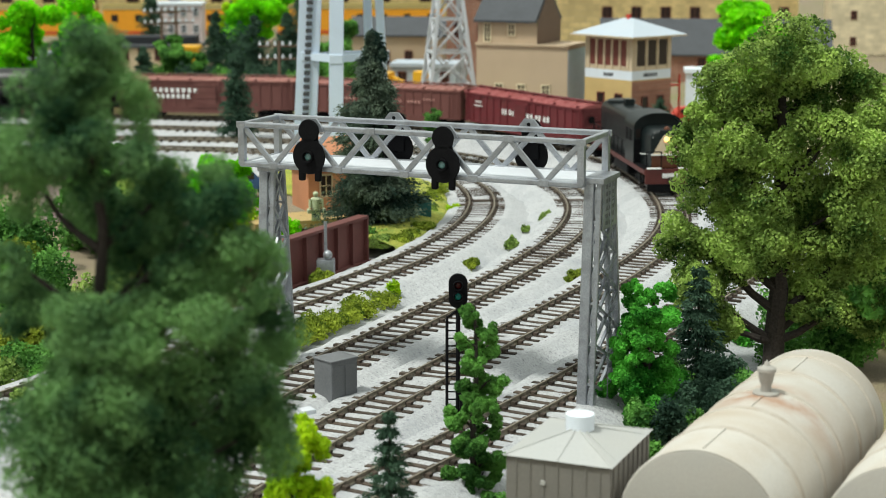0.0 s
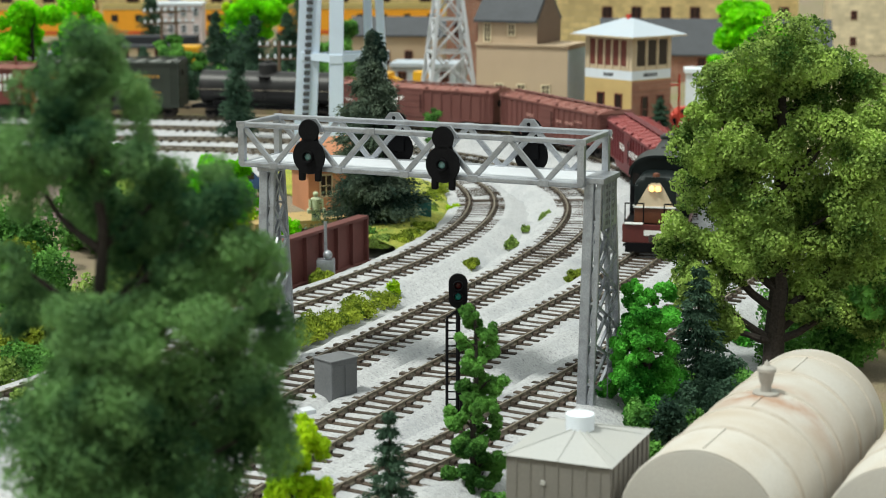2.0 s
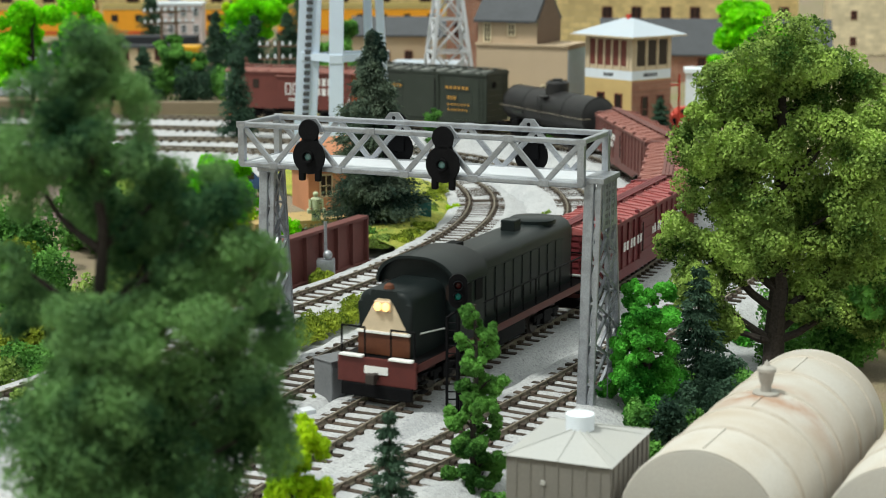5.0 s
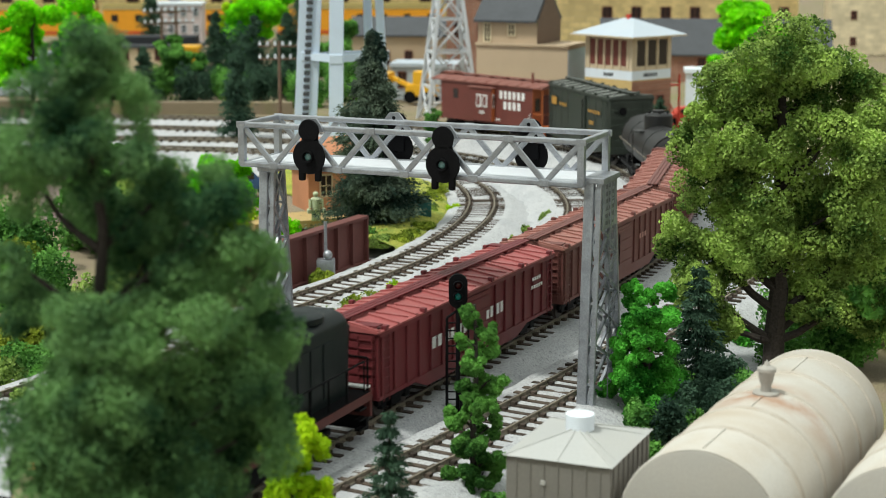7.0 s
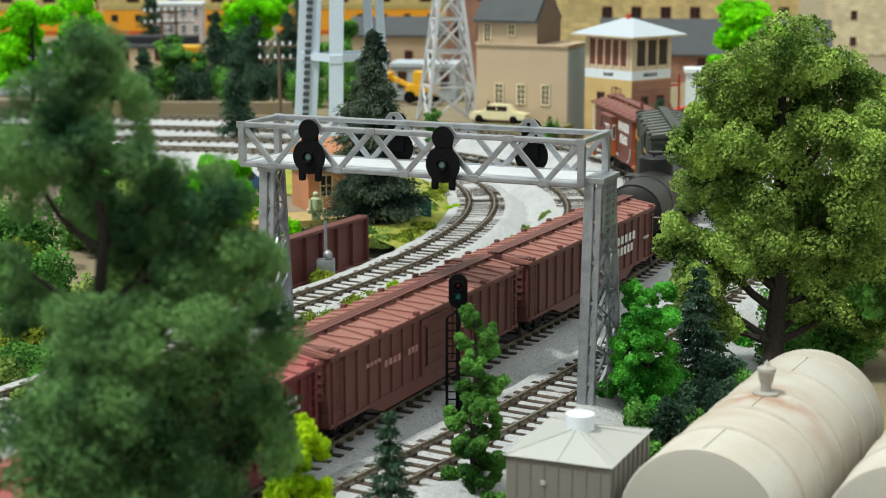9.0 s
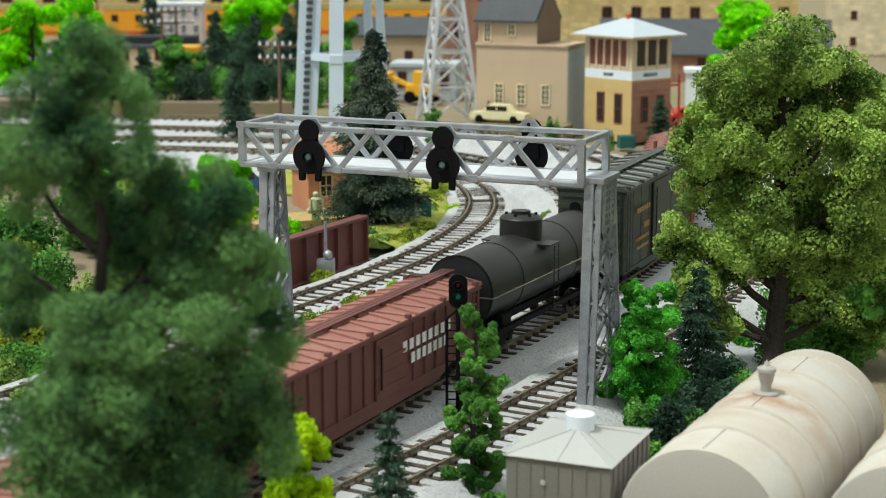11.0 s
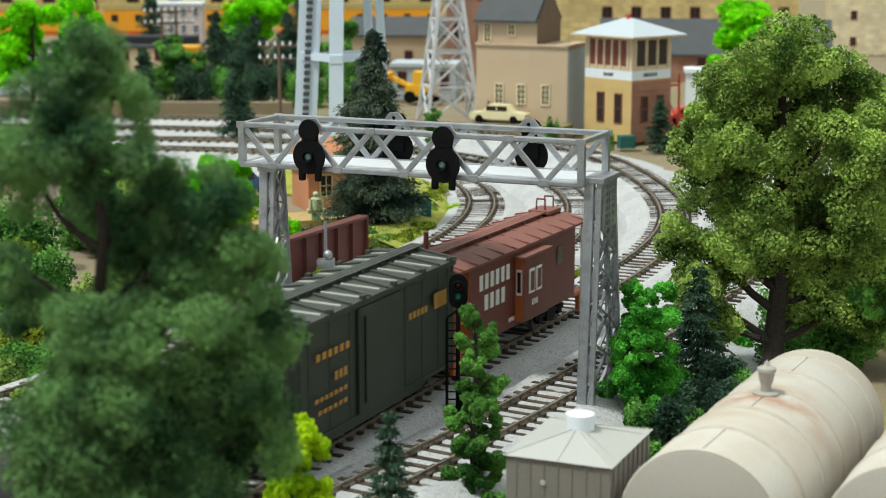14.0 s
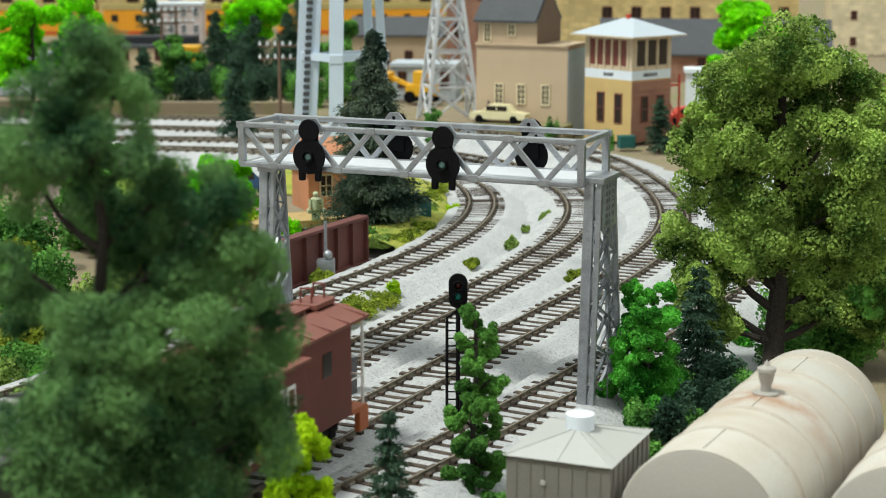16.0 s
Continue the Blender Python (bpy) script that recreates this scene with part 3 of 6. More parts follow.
def boxcar(label, length, half, eave, paint, roof, text, text_mat, ribs, group="freight cars", roof_rise=0.32, door_w=2.4, door_paint=None, plug=False, rib_paint=None, sill=0.25):
    root = thing("boxcar", label, "freight car", group=group)
    hl, z0 = length / 2, 0.95
    part("body", prism(solid(), [(-half, z0), (-half, eave), (half, eave), (half, z0)], -hl, hl), paint, root)
    rib_me = mesh_of("rib", box(solid(), -0.07, -0.045, z0 + 0.1, 0.07, 0.045, eave - 0.12, 0.03), paint)
    for s in (-1, 1):
        y = s * half
        for k in range(ribs + 1 if ribs else 0):
            x = -hl + 0.25 + (length - 0.5) * k / ribs
            if abs(x) > door_w * 0.55:
                rib = new("rib", rib_me)
                rib.parent = root
                rib.matrix_basis = put(x, y + s * 0.04, 0)
        if not ribs:    # smooth plated side: only the thin laps between its sheets
            for k in range(1, 9):
                x = -hl + length * k / 9
                if abs(x) > door_w * 0.55:
                    part("sheet_lap", box(solid(), x - 0.02, min(y, y + s * 0.018), z0 + 0.1, x + 0.02, max(y, y + s * 0.018), eave - 0.12), paint, root)
        part("eave_rail", box(solid(), -hl, min(y, y + s * 0.1), eave - 0.15, hl, max(y, y + s * 0.1), eave, 0.02), paint, root)
        part("side_rail", box(solid(), -hl, min(y, y + s * 0.06), z0, hl, max(y, y + s * 0.06), z0 + 0.14), paint, root)
        # deeper sill between the trucks
        bm = solid()
        outline = [(-hl * 0.66, z0 + 0.02), (-hl * 0.52, z0 - sill), (hl * 0.52, z0 - sill), (hl * 0.66, z0 + 0.02)]
        vs = [[bm.verts.new((x, y + s * o, z)) for x, z in outline] for o in (0.03, -0.1)]
        bm.faces.new(vs[0])
        bm.faces.new(vs[1][::-1])
        for k in range(4):
            j = (k + 1) % 4
            bm.faces.new((vs[0][k], vs[0][j], vs[1][j], vs[1][k]))
        part("deep_sill", bm, paint, root)
    for e in (-1, 1):
        x = e * hl
        for k in range(7):
            z = z0 + 0.3 + (eave - z0 - 0.4) * k / 6.5
            part("end_rib", box(solid(), min(x, x + e * 0.07), -half * 0.92, z, max(x, x + e * 0.07), half * 0.92, z + 0.2), paint, root)
    bm = solid()
    ov = half + 0.09
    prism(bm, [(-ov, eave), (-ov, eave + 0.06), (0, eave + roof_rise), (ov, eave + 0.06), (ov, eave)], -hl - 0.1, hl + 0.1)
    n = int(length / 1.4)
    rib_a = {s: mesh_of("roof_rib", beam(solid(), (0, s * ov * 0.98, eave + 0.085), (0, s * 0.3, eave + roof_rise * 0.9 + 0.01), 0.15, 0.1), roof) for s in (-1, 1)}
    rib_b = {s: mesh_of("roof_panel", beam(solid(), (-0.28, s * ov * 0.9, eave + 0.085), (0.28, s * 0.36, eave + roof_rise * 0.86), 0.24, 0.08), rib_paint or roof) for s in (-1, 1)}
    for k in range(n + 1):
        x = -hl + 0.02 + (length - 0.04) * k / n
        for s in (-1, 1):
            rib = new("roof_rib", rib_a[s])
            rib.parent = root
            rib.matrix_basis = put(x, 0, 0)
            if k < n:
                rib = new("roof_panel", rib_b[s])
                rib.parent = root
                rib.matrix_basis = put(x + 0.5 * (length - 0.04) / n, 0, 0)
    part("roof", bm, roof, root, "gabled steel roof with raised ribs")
    bm = solid()
    for y in (-0.2, 0, 0.2):
        box(bm, -hl - 0.3, y - 0.085, eave + roof_rise + 0.1, hl + 0.3, y + 0.085, eave + roof_rise + 0.15)
    for k in range(9):
        x = -hl + 0.2 + (length - 0.4) * k / 8
        box(bm, x - 0.06, -0.28, eave + roof_rise - 0.06, x + 0.06, 0.28, eave + roof_rise + 0.1)
    for e in (-1, 1):
        box(bm, e * (hl - 0.3) - 0.25, min(e * half * 0.95, 0), eave + roof_rise * 0.6, e * (hl - 0.3) + 0.25, max(e * half * 0.95, 0), eave + roof_rise * 0.6 + 0.06)
    part("roof_walk", bm, roof if plug else paint, root, "narrow running board along the ridge")
    for k in range(6):
        x = -hl + 0.5 + (length - 1.0) * k / 5
        for s in (-1, 1):
            part("eave_bracket", box(solid(), x - 0.12, min(s * (ov - 0.16), s * (ov + 0.05)), eave + 0.03, x + 0.12, max(s * (ov - 0.16), s * (ov + 0.05)), eave + 0.22, 0.03), paint, root)
    for s in (-1, 1):
        y = s * (half + 0.03)
        bm = solid()
        box(bm, -door_w / 2, min(y, y + s * 0.09), z0 + 0.12, door_w / 2, max(y, y + s * 0.09), eave - 0.2, 0.02)
        for k in range(4 if ribs else 0):
            z = z0 + 0.4 + (eave - z0 - 0.9) * k / 3
            box(bm, -door_w / 2 + 0.1, min(y, y + s * 0.13), z, door_w / 2 - 0.1, max(y, y + s * 0.13), z + 0.12)
        d = part("door", bm, door_paint or paint, root)
        bm = solid()
        beam(bm, (door_w * 0.4, y + s * 0.16, z0 + 0.5), (door_w * 0.4, y + s * 0.16, eave - 0.5), 0.05)
        part("door_latch", bm, "black", d)
        for e in (-1, 1):
            ladder(root, paint, (e * (hl - 0.55) - 0.22, s * half, 0), (0.44, 0, 0), z0 - 0.1, eave - 0.15, 7, (0, s, 0))
        bars(root, text, text_mat, s * (half + 0.135))
    for e in (-1, 1):
        ladder(root, paint, (e * (hl + 0.05), half * 0.5, 0), (0, half * 0.38, 0), z0 + 0.2, eave - 0.1, 7, (e, 0, 0))
        bm = solid()
        lathe(bm, [(0.03, 0), (0.3, 0.0), (0.3, 0.05), (0.03, 0.05)], 16, "x", (e * (hl + 0.16), -half * 0.45, eave - 0.9))
        part("brake_wheel", bm, "black", root)
        coupler(root, e * hl, e)
        wheelset_truck(root, e * (hl - 2.2))
    bm = solid()
    box(bm, -hl + 0.1, -0.25, 0.75, hl - 0.1, 0.25, z0)
    for x in (-2.6, -0.8, 1.4):
        box(bm, x, -0.7, 0.5, x + 0.9, 0.5, z0, 0.05)
    part("underframe", bm, "black", root)
    return root


def tank_car():
    root = thing("tank_car", "weathered black single-dome model tank car with hand rails", "freight car", group="freight cars")
    r, zc, hl = 1.42, 2.65, 6.3
    bm = solid()
    lathe(bm, [(0.05, -hl - 0.45), (0.6, -hl - 0.4), (1.1, -hl - 0.22), (r, -hl), (r, hl), (1.1, hl + 0.22), (0.6, hl + 0.4), (0.05, hl + 0.45)], 36, "x", (0, 0, zc))
    part("tank", bm, "tankblack", root, "", True)
    for x in (-hl, -3.1, 3.1, hl):
        part("band", lathe(solid(), [(r, -0.05), (r + 0.025, -0.05), (r + 0.025, 0.05), (r, 0.05)], 36, "x", (x, 0, zc)), "tankblack", root, "riveted seam band")
    bm = solid()
    lathe(bm, [(0.9, 0), (0.9, 1.0), (0.78, 1.12), (0.4, 1.2), (0.4, 1.32), (0.05, 1.34)], 28, "z", (0, 0, zc + 1.0))
    dome = part("dome", bm, "tankblack", root, "flat-topped filling dome", True)
    bm = solid()
    for a in range(6):
        rod(bm, (0.62 * math.cos(a), 0.62 * math.sin(a), zc + 2.1), (0.62 * math.cos(a), 0.62 * math.sin(a), zc + 2.24), 0.07)
    part("bolt", bm, "black", dome)
    bm = solid()
    for s in (-1, 1):
        rod(bm, (-hl - 0.3, s * (r + 0.12), zc - 0.1), (hl + 0.3, s * (r + 0.12), zc - 0.1), 0.024)
        for k in range(7):
            x = -hl + 2 * hl * k / 6
            rod(bm, (x, s * (r - 0.05), zc - 0.1), (x, s * (r + 0.13), zc - 0.1), 0.035)
    rod(bm, (hl + 0.3, -r - 0.12, zc - 0.1), (hl + 0.3, r + 0.12, zc - 0.1), 0.035)
    rod(bm, (-hl - 0.3, -r - 0.12, zc - 0.1), (-hl - 0.3, r + 0.12, zc - 0.1), 0.035)
    part("hand_rail", bm, "rail", root, "thin rusty hand rail")
    for s in (-1, 1):
        bm = solid()
        box(bm, -0.6, min(s * 0.6, s * 1.55), zc + 1.0, 0.6, max(s * 0.6, s * 1.55), zc + 1.06)
        part("platform", bm, "tankblack", root)
        ladder(root, "tankblack", (-0.25, s * (r + 0.12), 0), (0.5, 0, 0), 0.9, zc + 1.0, 8, (0, s, 0))
        bars(root, [(-4.9, -3.2, zc - 0.55, zc - 0.35, 6)], "oliveroof", s * (r + 0.0))
    bm = solid()
    box(bm, -hl - 0.9, -0.4, 0.85, hl + 0.9, 0.4, 1.15)
    for s in (-1, 1):
        box(bm, -hl - 0.9, s * 1.3 - 0.1, 0.9, hl + 0.9, s * 1.3 + 0.1, 1.1)
    for e in (-1, 1):
        box(bm, e * (hl + 0.75) - 0.15, -1.45, 0.85, e * (hl + 0.75) + 0.15, 1.45, 1.15)
        box(bm, e * 4.6 - 0.5, -1.3, 1.0, e * 4.6 + 0.5, 1.3, 1.6, 0.1)
    part("frame", bm, "black", root, "black steel underframe")
    for e in (-1, 1):
        coupler(root, e * (hl + 0.85), e)
        wheelset_truck(root, e * 4.6)
    return root


def caboose():
    root = thing("caboose", "oxide-red model caboose with orange ends and white lettering", "freight car", group="freight cars")
    hl, half, z0, eave = 4.7, 1.52, 0.95, 3.75
    bm = solid()
    prism(bm, [(-half, z0), (-half, eave), (half, eave), (half, z0)], -hl, hl)
    for s in (-1, 1):
        bay = part("bay", box(solid(), -1.25, min(s * half, s * (half + 0.4)), z0 + 0.15, 0.95, max(s * half, s * (half + 0.4)), eave - 0.3, 0.03), "oxide", root, "projecting side bay")
        part("visor", box(solid(), -1.4, min(s * half, s * (half + 0.52)), eave - 0.3, 1.1, max(s * half, s * (half + 0.52)), eave - 0.2, 0.03), "capred", bay)
        y0, y1 = sorted((s * (half + 0.02), s * (half + 0.38)))
        part("bay_panel", box(solid(), 0.95, y0, z0 + 0.17, 0.975, y1, eave - 0.32), "orange", bay, "orange painted bay front")
        part("bay_window", box(solid(), 0.97, y0 + 0.06, 2.1, 0.985, y1 - 0.06, 3.05), "letter", bay, "white framed bay window")
        part("bay_glass", box(solid(), 0.98, y0 + 0.1, 2.2, 0.995, y1 - 0.1, 2.95), "glass", bay)
    part("body", bm, "oxide", root)
    bm = solid()
    ov = half + 0.12
    prism(bm, [(-ov, eave - 0.03), (-ov, eave + 0.06), (-0.7, eave + 0.3), (0.7, eave + 0.3), (ov, eave + 0.06), (ov, eave - 0.03)], -hl - 1.0, hl + 1.0)
    for k in range(11):
        x = -hl - 0.7 + (2 * hl + 1.4) * k / 10
        for s in (-1, 1):
            beam(bm, (x, s * ov, eave + 0.09), (x, s * 0.4, eave + 0.31), 0.09, 0.07)
    part("roof", bm, "capred", root, "dull red roof with ribs")
    bm = solid()
    for y in (-0.2, 0, 0.2):
        box(bm, -hl - 1.1, y - 0.085, eave + 0.42, hl + 1.1, y + 0.085, eave + 0.47)
    for k in range(8):
        x = -hl - 0.8 + (2 * hl + 1.6) * k / 7
        box(bm, x - 0.05, -0.28, eave + 0.28, x + 0.05, 0.28, eave + 0.42)
    part("roof_walk", bm, "capred", root)
    part("smokestack", rod(solid(), (4.0, -0.7, eave + 0.2), (4.0, -0.7, eave + 1.0), 0.1), "maroon", root, "thin dark red stove pipe")
    hatch = part("roof_platform", box(solid(), -hl - 0.8, -0.5, eave + 0.36, -hl + 0.4, 0.5, eave + 0.52, 0.03), "capred", root)
    for x in (-hl - 0.6, -hl + 0.2):
        bm = solid()
        for q in (-0.2, 0.2):
            rod(bm, (x, q, eave + 0.5), (x, q, eave + 0.95), 0.035)
        rod(bm, (x, -0.2, eave + 0.95), (x, 0.2, eave + 0.95), 0.035)
        part("hoop", bm, "maroon", hatch)
    for s in (-1, 1):
        y = s * (half + 0.4)
        for x in (0.3, -0.32):
            fr = part("window_frame", box(solid(), x - 0.24, min(y, y + s * 0.05), 2.1, x + 0.24, max(y, y + s * 0.05), 3.0, 0.02), "letter", root, "pale window frame")
            part("pane", box(solid(), x - 0.15, min(y, y + s * 0.065), 2.2, x + 0.15, max(y, y + s * 0.065), 2.9), "oxide", fr)
        bars(root, [(-0.3, 0.25, 1.62, 1.84, 3)], "letter", y)
        yy = s * half
        part("window", box(solid(), -3.4, min(yy, yy + s * 0.03), 2.5, -2.9, max(yy, yy + s * 0.03), 3.2), "glass", root)
        bars(root, [(1.35, 4.0, 2.8, 3.35, 6), (1.75, 3.6, 2.05, 2.6, 4), (1.0, 1.5, 1.2, 1.35, 3)], "letter", s * (half + 0.005))
        bm = solid()
        last = None
        for k in range(9):
            a = k / 8 * math.pi / 2
            p = Vector((hl - 0.2 - 0.7 * (1 - math.cos(a)), s * (half + 0.06), 1.95 - 0.85 * math.sin(a)))
            if last:
                beam(bm, last, p, 0.05)
            last = p
        part("grab_iron", bm, "letter", root, "curved white grab iron")
    for e in (-1, 1):
        x = e * hl
        part("end_wall", box(solid(), min(x, x + e * 0.03), -half * 0.99, z0, max(x, x + e * 0.03), half * 0.99, eave - 0.05), "orange", root, "orange painted end wall")
        part("end_door", box(solid(), min(x, x + e * 0.06), -0.42, z0, max(x, x + e * 0.06), 0.42, 3.2), "oxide", root)
        for y in (-1.0, 1.0):
            part("end_window", box(solid(), min(x, x + e * 0.06), y - 0.27, 2.1, max(x, x + e * 0.06), y + 0.27, 3.0), "glass", root)
        part("porch", box(solid(), min(x, x + e * 1.0), -half, z0 - 0.05, max(x, x + e * 1.0), half, z0 + 0.1), "orange", root, "orange end platform")
        ladder(root, "orange", (x + e * 0.92, 0.35, 0), (0, 0.5, 0), z0, eave + 0.3, 8, (e, 0, 0))
        bm = solid()
        for y in (-half + 0.1, half - 0.1):
            rod(bm, (x + e * 0.9, y, z0), (x + e * 0.9, y, eave), 0.05)
            rod(bm, (x + e * 0.1, y, z0 + 1.0), (x + e * 0.9, y, z0 + 1.0), 0.03)
        rod(bm, (x + e * 0.9, -half + 0.1, z0 + 1.0), (x + e * 0.9, half - 0.1, z0 + 1.0), 0.03)
        part("railing", bm, "letter" if e < 0 else "orange", root)
        for s in (-1, 1):
            bm = solid()
            box(bm, x + e * 0.85 - 0.3, s * (half - 0.12) - 0.1, 0.25, x + e * 0.85 + 0.3, s * (half - 0.12) + 0.1, z0, 0.02)
            part("steps", bm, "orange", root, "orange boarding steps")
        coupler(root, x + e * 0.9, e)
        wheelset_truck(root, e * 3.3)
    part("underframe", box(solid(), -hl, -0.8, 0.6, hl, 0.8, z0), "black", root)
    return root


def locomotive():
    root = thing("locomotive", "dark green diesel model locomotive with a lit headlight and red stripe", "locomotive")
    hl = 8.3

    def arch(w, z0, z1, r, flat=0.0):
        """Outline of a box whose upper corners are round; flat squashes the rounding upwards."""
        pts = [(-w, z0)]
        for side in (-1, 1):
            for k in range(8):
                q = k / 7 * math.pi / 2
                q = q if side < 0 else math.pi / 2 - q
                pts.append((side * (w - r + r * math.cos(q)), z1 - r * flat + (r * flat) * math.sin(q)))
        return pts + [(w, z0)]

    for x0, x1, top in ((5.0, hl - 0.5, 3.5), (-hl + 0.5, 2.6, 3.85)):
        bm = prism(solid(), arch(1.02, 1.35, top, 0.55, 0.8), x0, x1)
        end = x1 if x0 > 0 else x0
        rim = [e for e in bm.edges if all(abs(v.co.x - end) < 1e-4 for v in e.verts) and max(v.co.z for v in e.verts) > 1.5]
        bmesh.ops.bevel(bm, geom=rim, offset=0.2, segments=4, affect="EDGES", profile=0.5)
        part("hood", bm, "locogreen", root, "rounded hood with side doors", True)
    for k in range(10):
        x = -6.6 + 0.9 * k
        for s in (-1, 1):
            part("hood_door", box(solid(), x, min(s * 1.0, s * 1.03), 1.6, x + 0.75, max(s * 1.0, s * 1.05), 3.2), "locogreen", root)
    cab = part("cab", prism(solid(), arch(1.5, 1.3, 4.12, 1.3, 0.62), 2.6, 5.0), "locogreen", root, "arched-roof driver's cab", True)
    shell = arch(1.57, 3.3, 4.22, 1.36, 0.62)
    part("cab_roof", prism(solid(), shell + [(y * 0.94, z - 0.09) for y, z in shell[::-1]], 2.4, 5.3), "locogreen", cab, "rounded overhanging cab roof", True)
    part("cab_front_door", box(solid(), 5.0, -1.46, 1.4, 5.03, -1.08, 2.7), "black", cab)
    for s in (-1, 1):
        for x in (3.1, 4.1):
            part("cab_window", box(solid(), x - 0.32, min(s * 1.5, s * 1.53), 2.55, x + 0.32, max(s * 1.5, s * 1.53), 3.25), "black", cab)
        part("front_window", box(solid(), 5.0, s * 1.22 - 0.15, 2.8, 5.03, s * 1.22 + 0.15, 3.3), "glass", cab)
    part("roof_fan", lathe(solid(), [(0.95, 0), (0.95, 0.16), (0.85, 0.22), (0.1, 0.22)], 28, "z", (-5.9, 0, 3.8)), "locogreen", root, "broad round roof fan", True)
    part("roof_hatch", box(solid(), -3.9, -0.3, 3.8, -3.2, 0.3, 4.25, 0.05), "locogreen", root)
    part("exhaust_stack", box(solid(), 1.6, -0.25, 3.8, 2.3, 0.25, 4.2, 0.04), "black", root)
    bm = solid()
    vs = [bm.verts.new((hl - 0.48, y, z)) for y, z in ((-0.92, 2.15), (0.92, 2.15), (0.42, 3.0), (0.22, 3.24), (-0.22, 3.24), (-0.42, 3.0))]
    bm.faces.new(vs)
    ex = bmesh.ops.extrude_face_region(bm, geom=bm.faces[:])
    bmesh.ops.translate(bm, vec=(0.03, 0, 0), verts=[v for v in ex["geom"] if isinstance(v, bmesh.types.BMVert)])
    part("nose_stripe", bm, "cream", root, "cream pointed panel on the nose")
    part("nose_band", box(solid(), hl - 0.5, -0.99, 1.4, hl - 0.44, 0.99, 2.12), "nosebrown", root, "brown band low on the nose")
    part("nose_ledge", box(solid(), hl - 0.5, -1.02, 2.1, hl - 0.36, 1.02, 2.17), "letter", root, "thin pale ledge")
    part("bell", lathe(solid(), [(0.2, 0), (0.16, 0.14), (0.05, 0.2)], 16, "z", (hl - 0.9, 0, 3.48)), "nosebrown", root, "", True)
    for s in (-1, 1):
        part("grab_rail", rod(solid(), (5.2, s * 1.12, 1.9), (7.2, s * 1.12, 2.1), 0.03), "letter", root, "pale grab rail")
    for e in (-1, 1):
        x = e * (hl - 0.46)
        zl = 0.1 if e > 0 else 0.0
        h = part("headlight_housing", box(solid(), min(x, x + e * 0.15), -0.33, 2.72 + zl, max(x, x + e * 0.1), 0.33, 3.08 + zl, 0.05), "cream" if e > 0 else "black", root)
        bm = solid()
        for y in (-0.15, 0.15):
            ball(bm, (x + e * 0.16, y, 2.9 + zl), 0.14, 0.4)
        part("lamp", bm, "headlight" if e > 0 else "lens", h, "glowing warm headlamp" if e > 0 else "", True)
    bm = solid()
    box(bm, -hl, -1.5, 1.1, hl, 1.5, 1.35, 0.03)
    part("running_board", bm, "black", root)
    for s in (-1, 1):
        part("side_stripe", box(solid(), -hl, min(s * 1.5, s * 1.53), 1.08, hl, max(s * 1.5, s * 1.53), 1.33), "locored", root, "thin red stripe along the sill")
    for e in (-1, 1):
        x = e * hl
        bm = solid()
        box(bm, min(x, x + e * 0.14), -1.5, 0.55, max(x, x + e * 0.14), 1.5, 1.4, 0.03)
        part("pilot", bm, "locored", root, "red end beam")
        for y in (-0.95, 0.95):
            part("step_edge", box(solid(), x + e * 0.1 - 0.14, y - 0.45, 1.4, x + e * 0.1 + 0.14, y + 0.45, 1.47, 0.02), "letter", root, "pale worn step edge")
        bm = solid()
        box(bm, min(x, x + e * 0.2), -1.35, 0.12, max(x, x + e * 0.2), 1.35, 0.55, 0.03)
        part("plow", bm, "black", root)
        bm = solid()
        for y in (-1.4, -0.5, 0.5, 1.4):
            rod(bm, (x, y, 1.3), (x, y, 2.35), 0.035)
        rod(bm, (x, -1.4, 2.35), (x, -0.5, 2.35), 0.035)
        rod(bm, (x, 0.5, 2.35), (x, 1.4, 2.35), 0.035)
        part("hand_rail", bm, "black", root)
        part("number_bar", box(solid(), x + e * 0.14, -0.45, 0.9, x + e * 0.17, 0.45, 1.15), "letter", root, "white bar on the end beam")
        coupler(root, x + e * 0.1, e)
        for s in (-1, 1):
            bm = solid()
            for k in range(3):
                box(bm, x - e * 0.6 - 0.25, s * 1.42 - 0.1, 0.3 + 0.3 * k, x - e * 0.6 + 0.25, s * 1.42 + 0.1, 0.36 + 0.3 * k)
            part("steps", bm, "black", root)
        wheelset_truck(root, e * 4.9)
    for s in (-1, 1):
        bm = solid()
        for k in range(9):
            x = -hl + 0.3 + (hl + 2.2) * k / 8
            rod(bm, (x, s * 1.42, 1.3), (x, s * 1.42, 2.3), 0.03)
        rod(bm, (-hl + 0.3, s * 1.42, 2.3), (2.5, s * 1.42, 2.3), 0.03)
        part("hand_rail", bm, "black", root)
    part("fuel_tank", box(solid(), -2.2, -1.25, 0.35, 2.2, 1.25, 1.1, 0.15), "black", root)
    return root


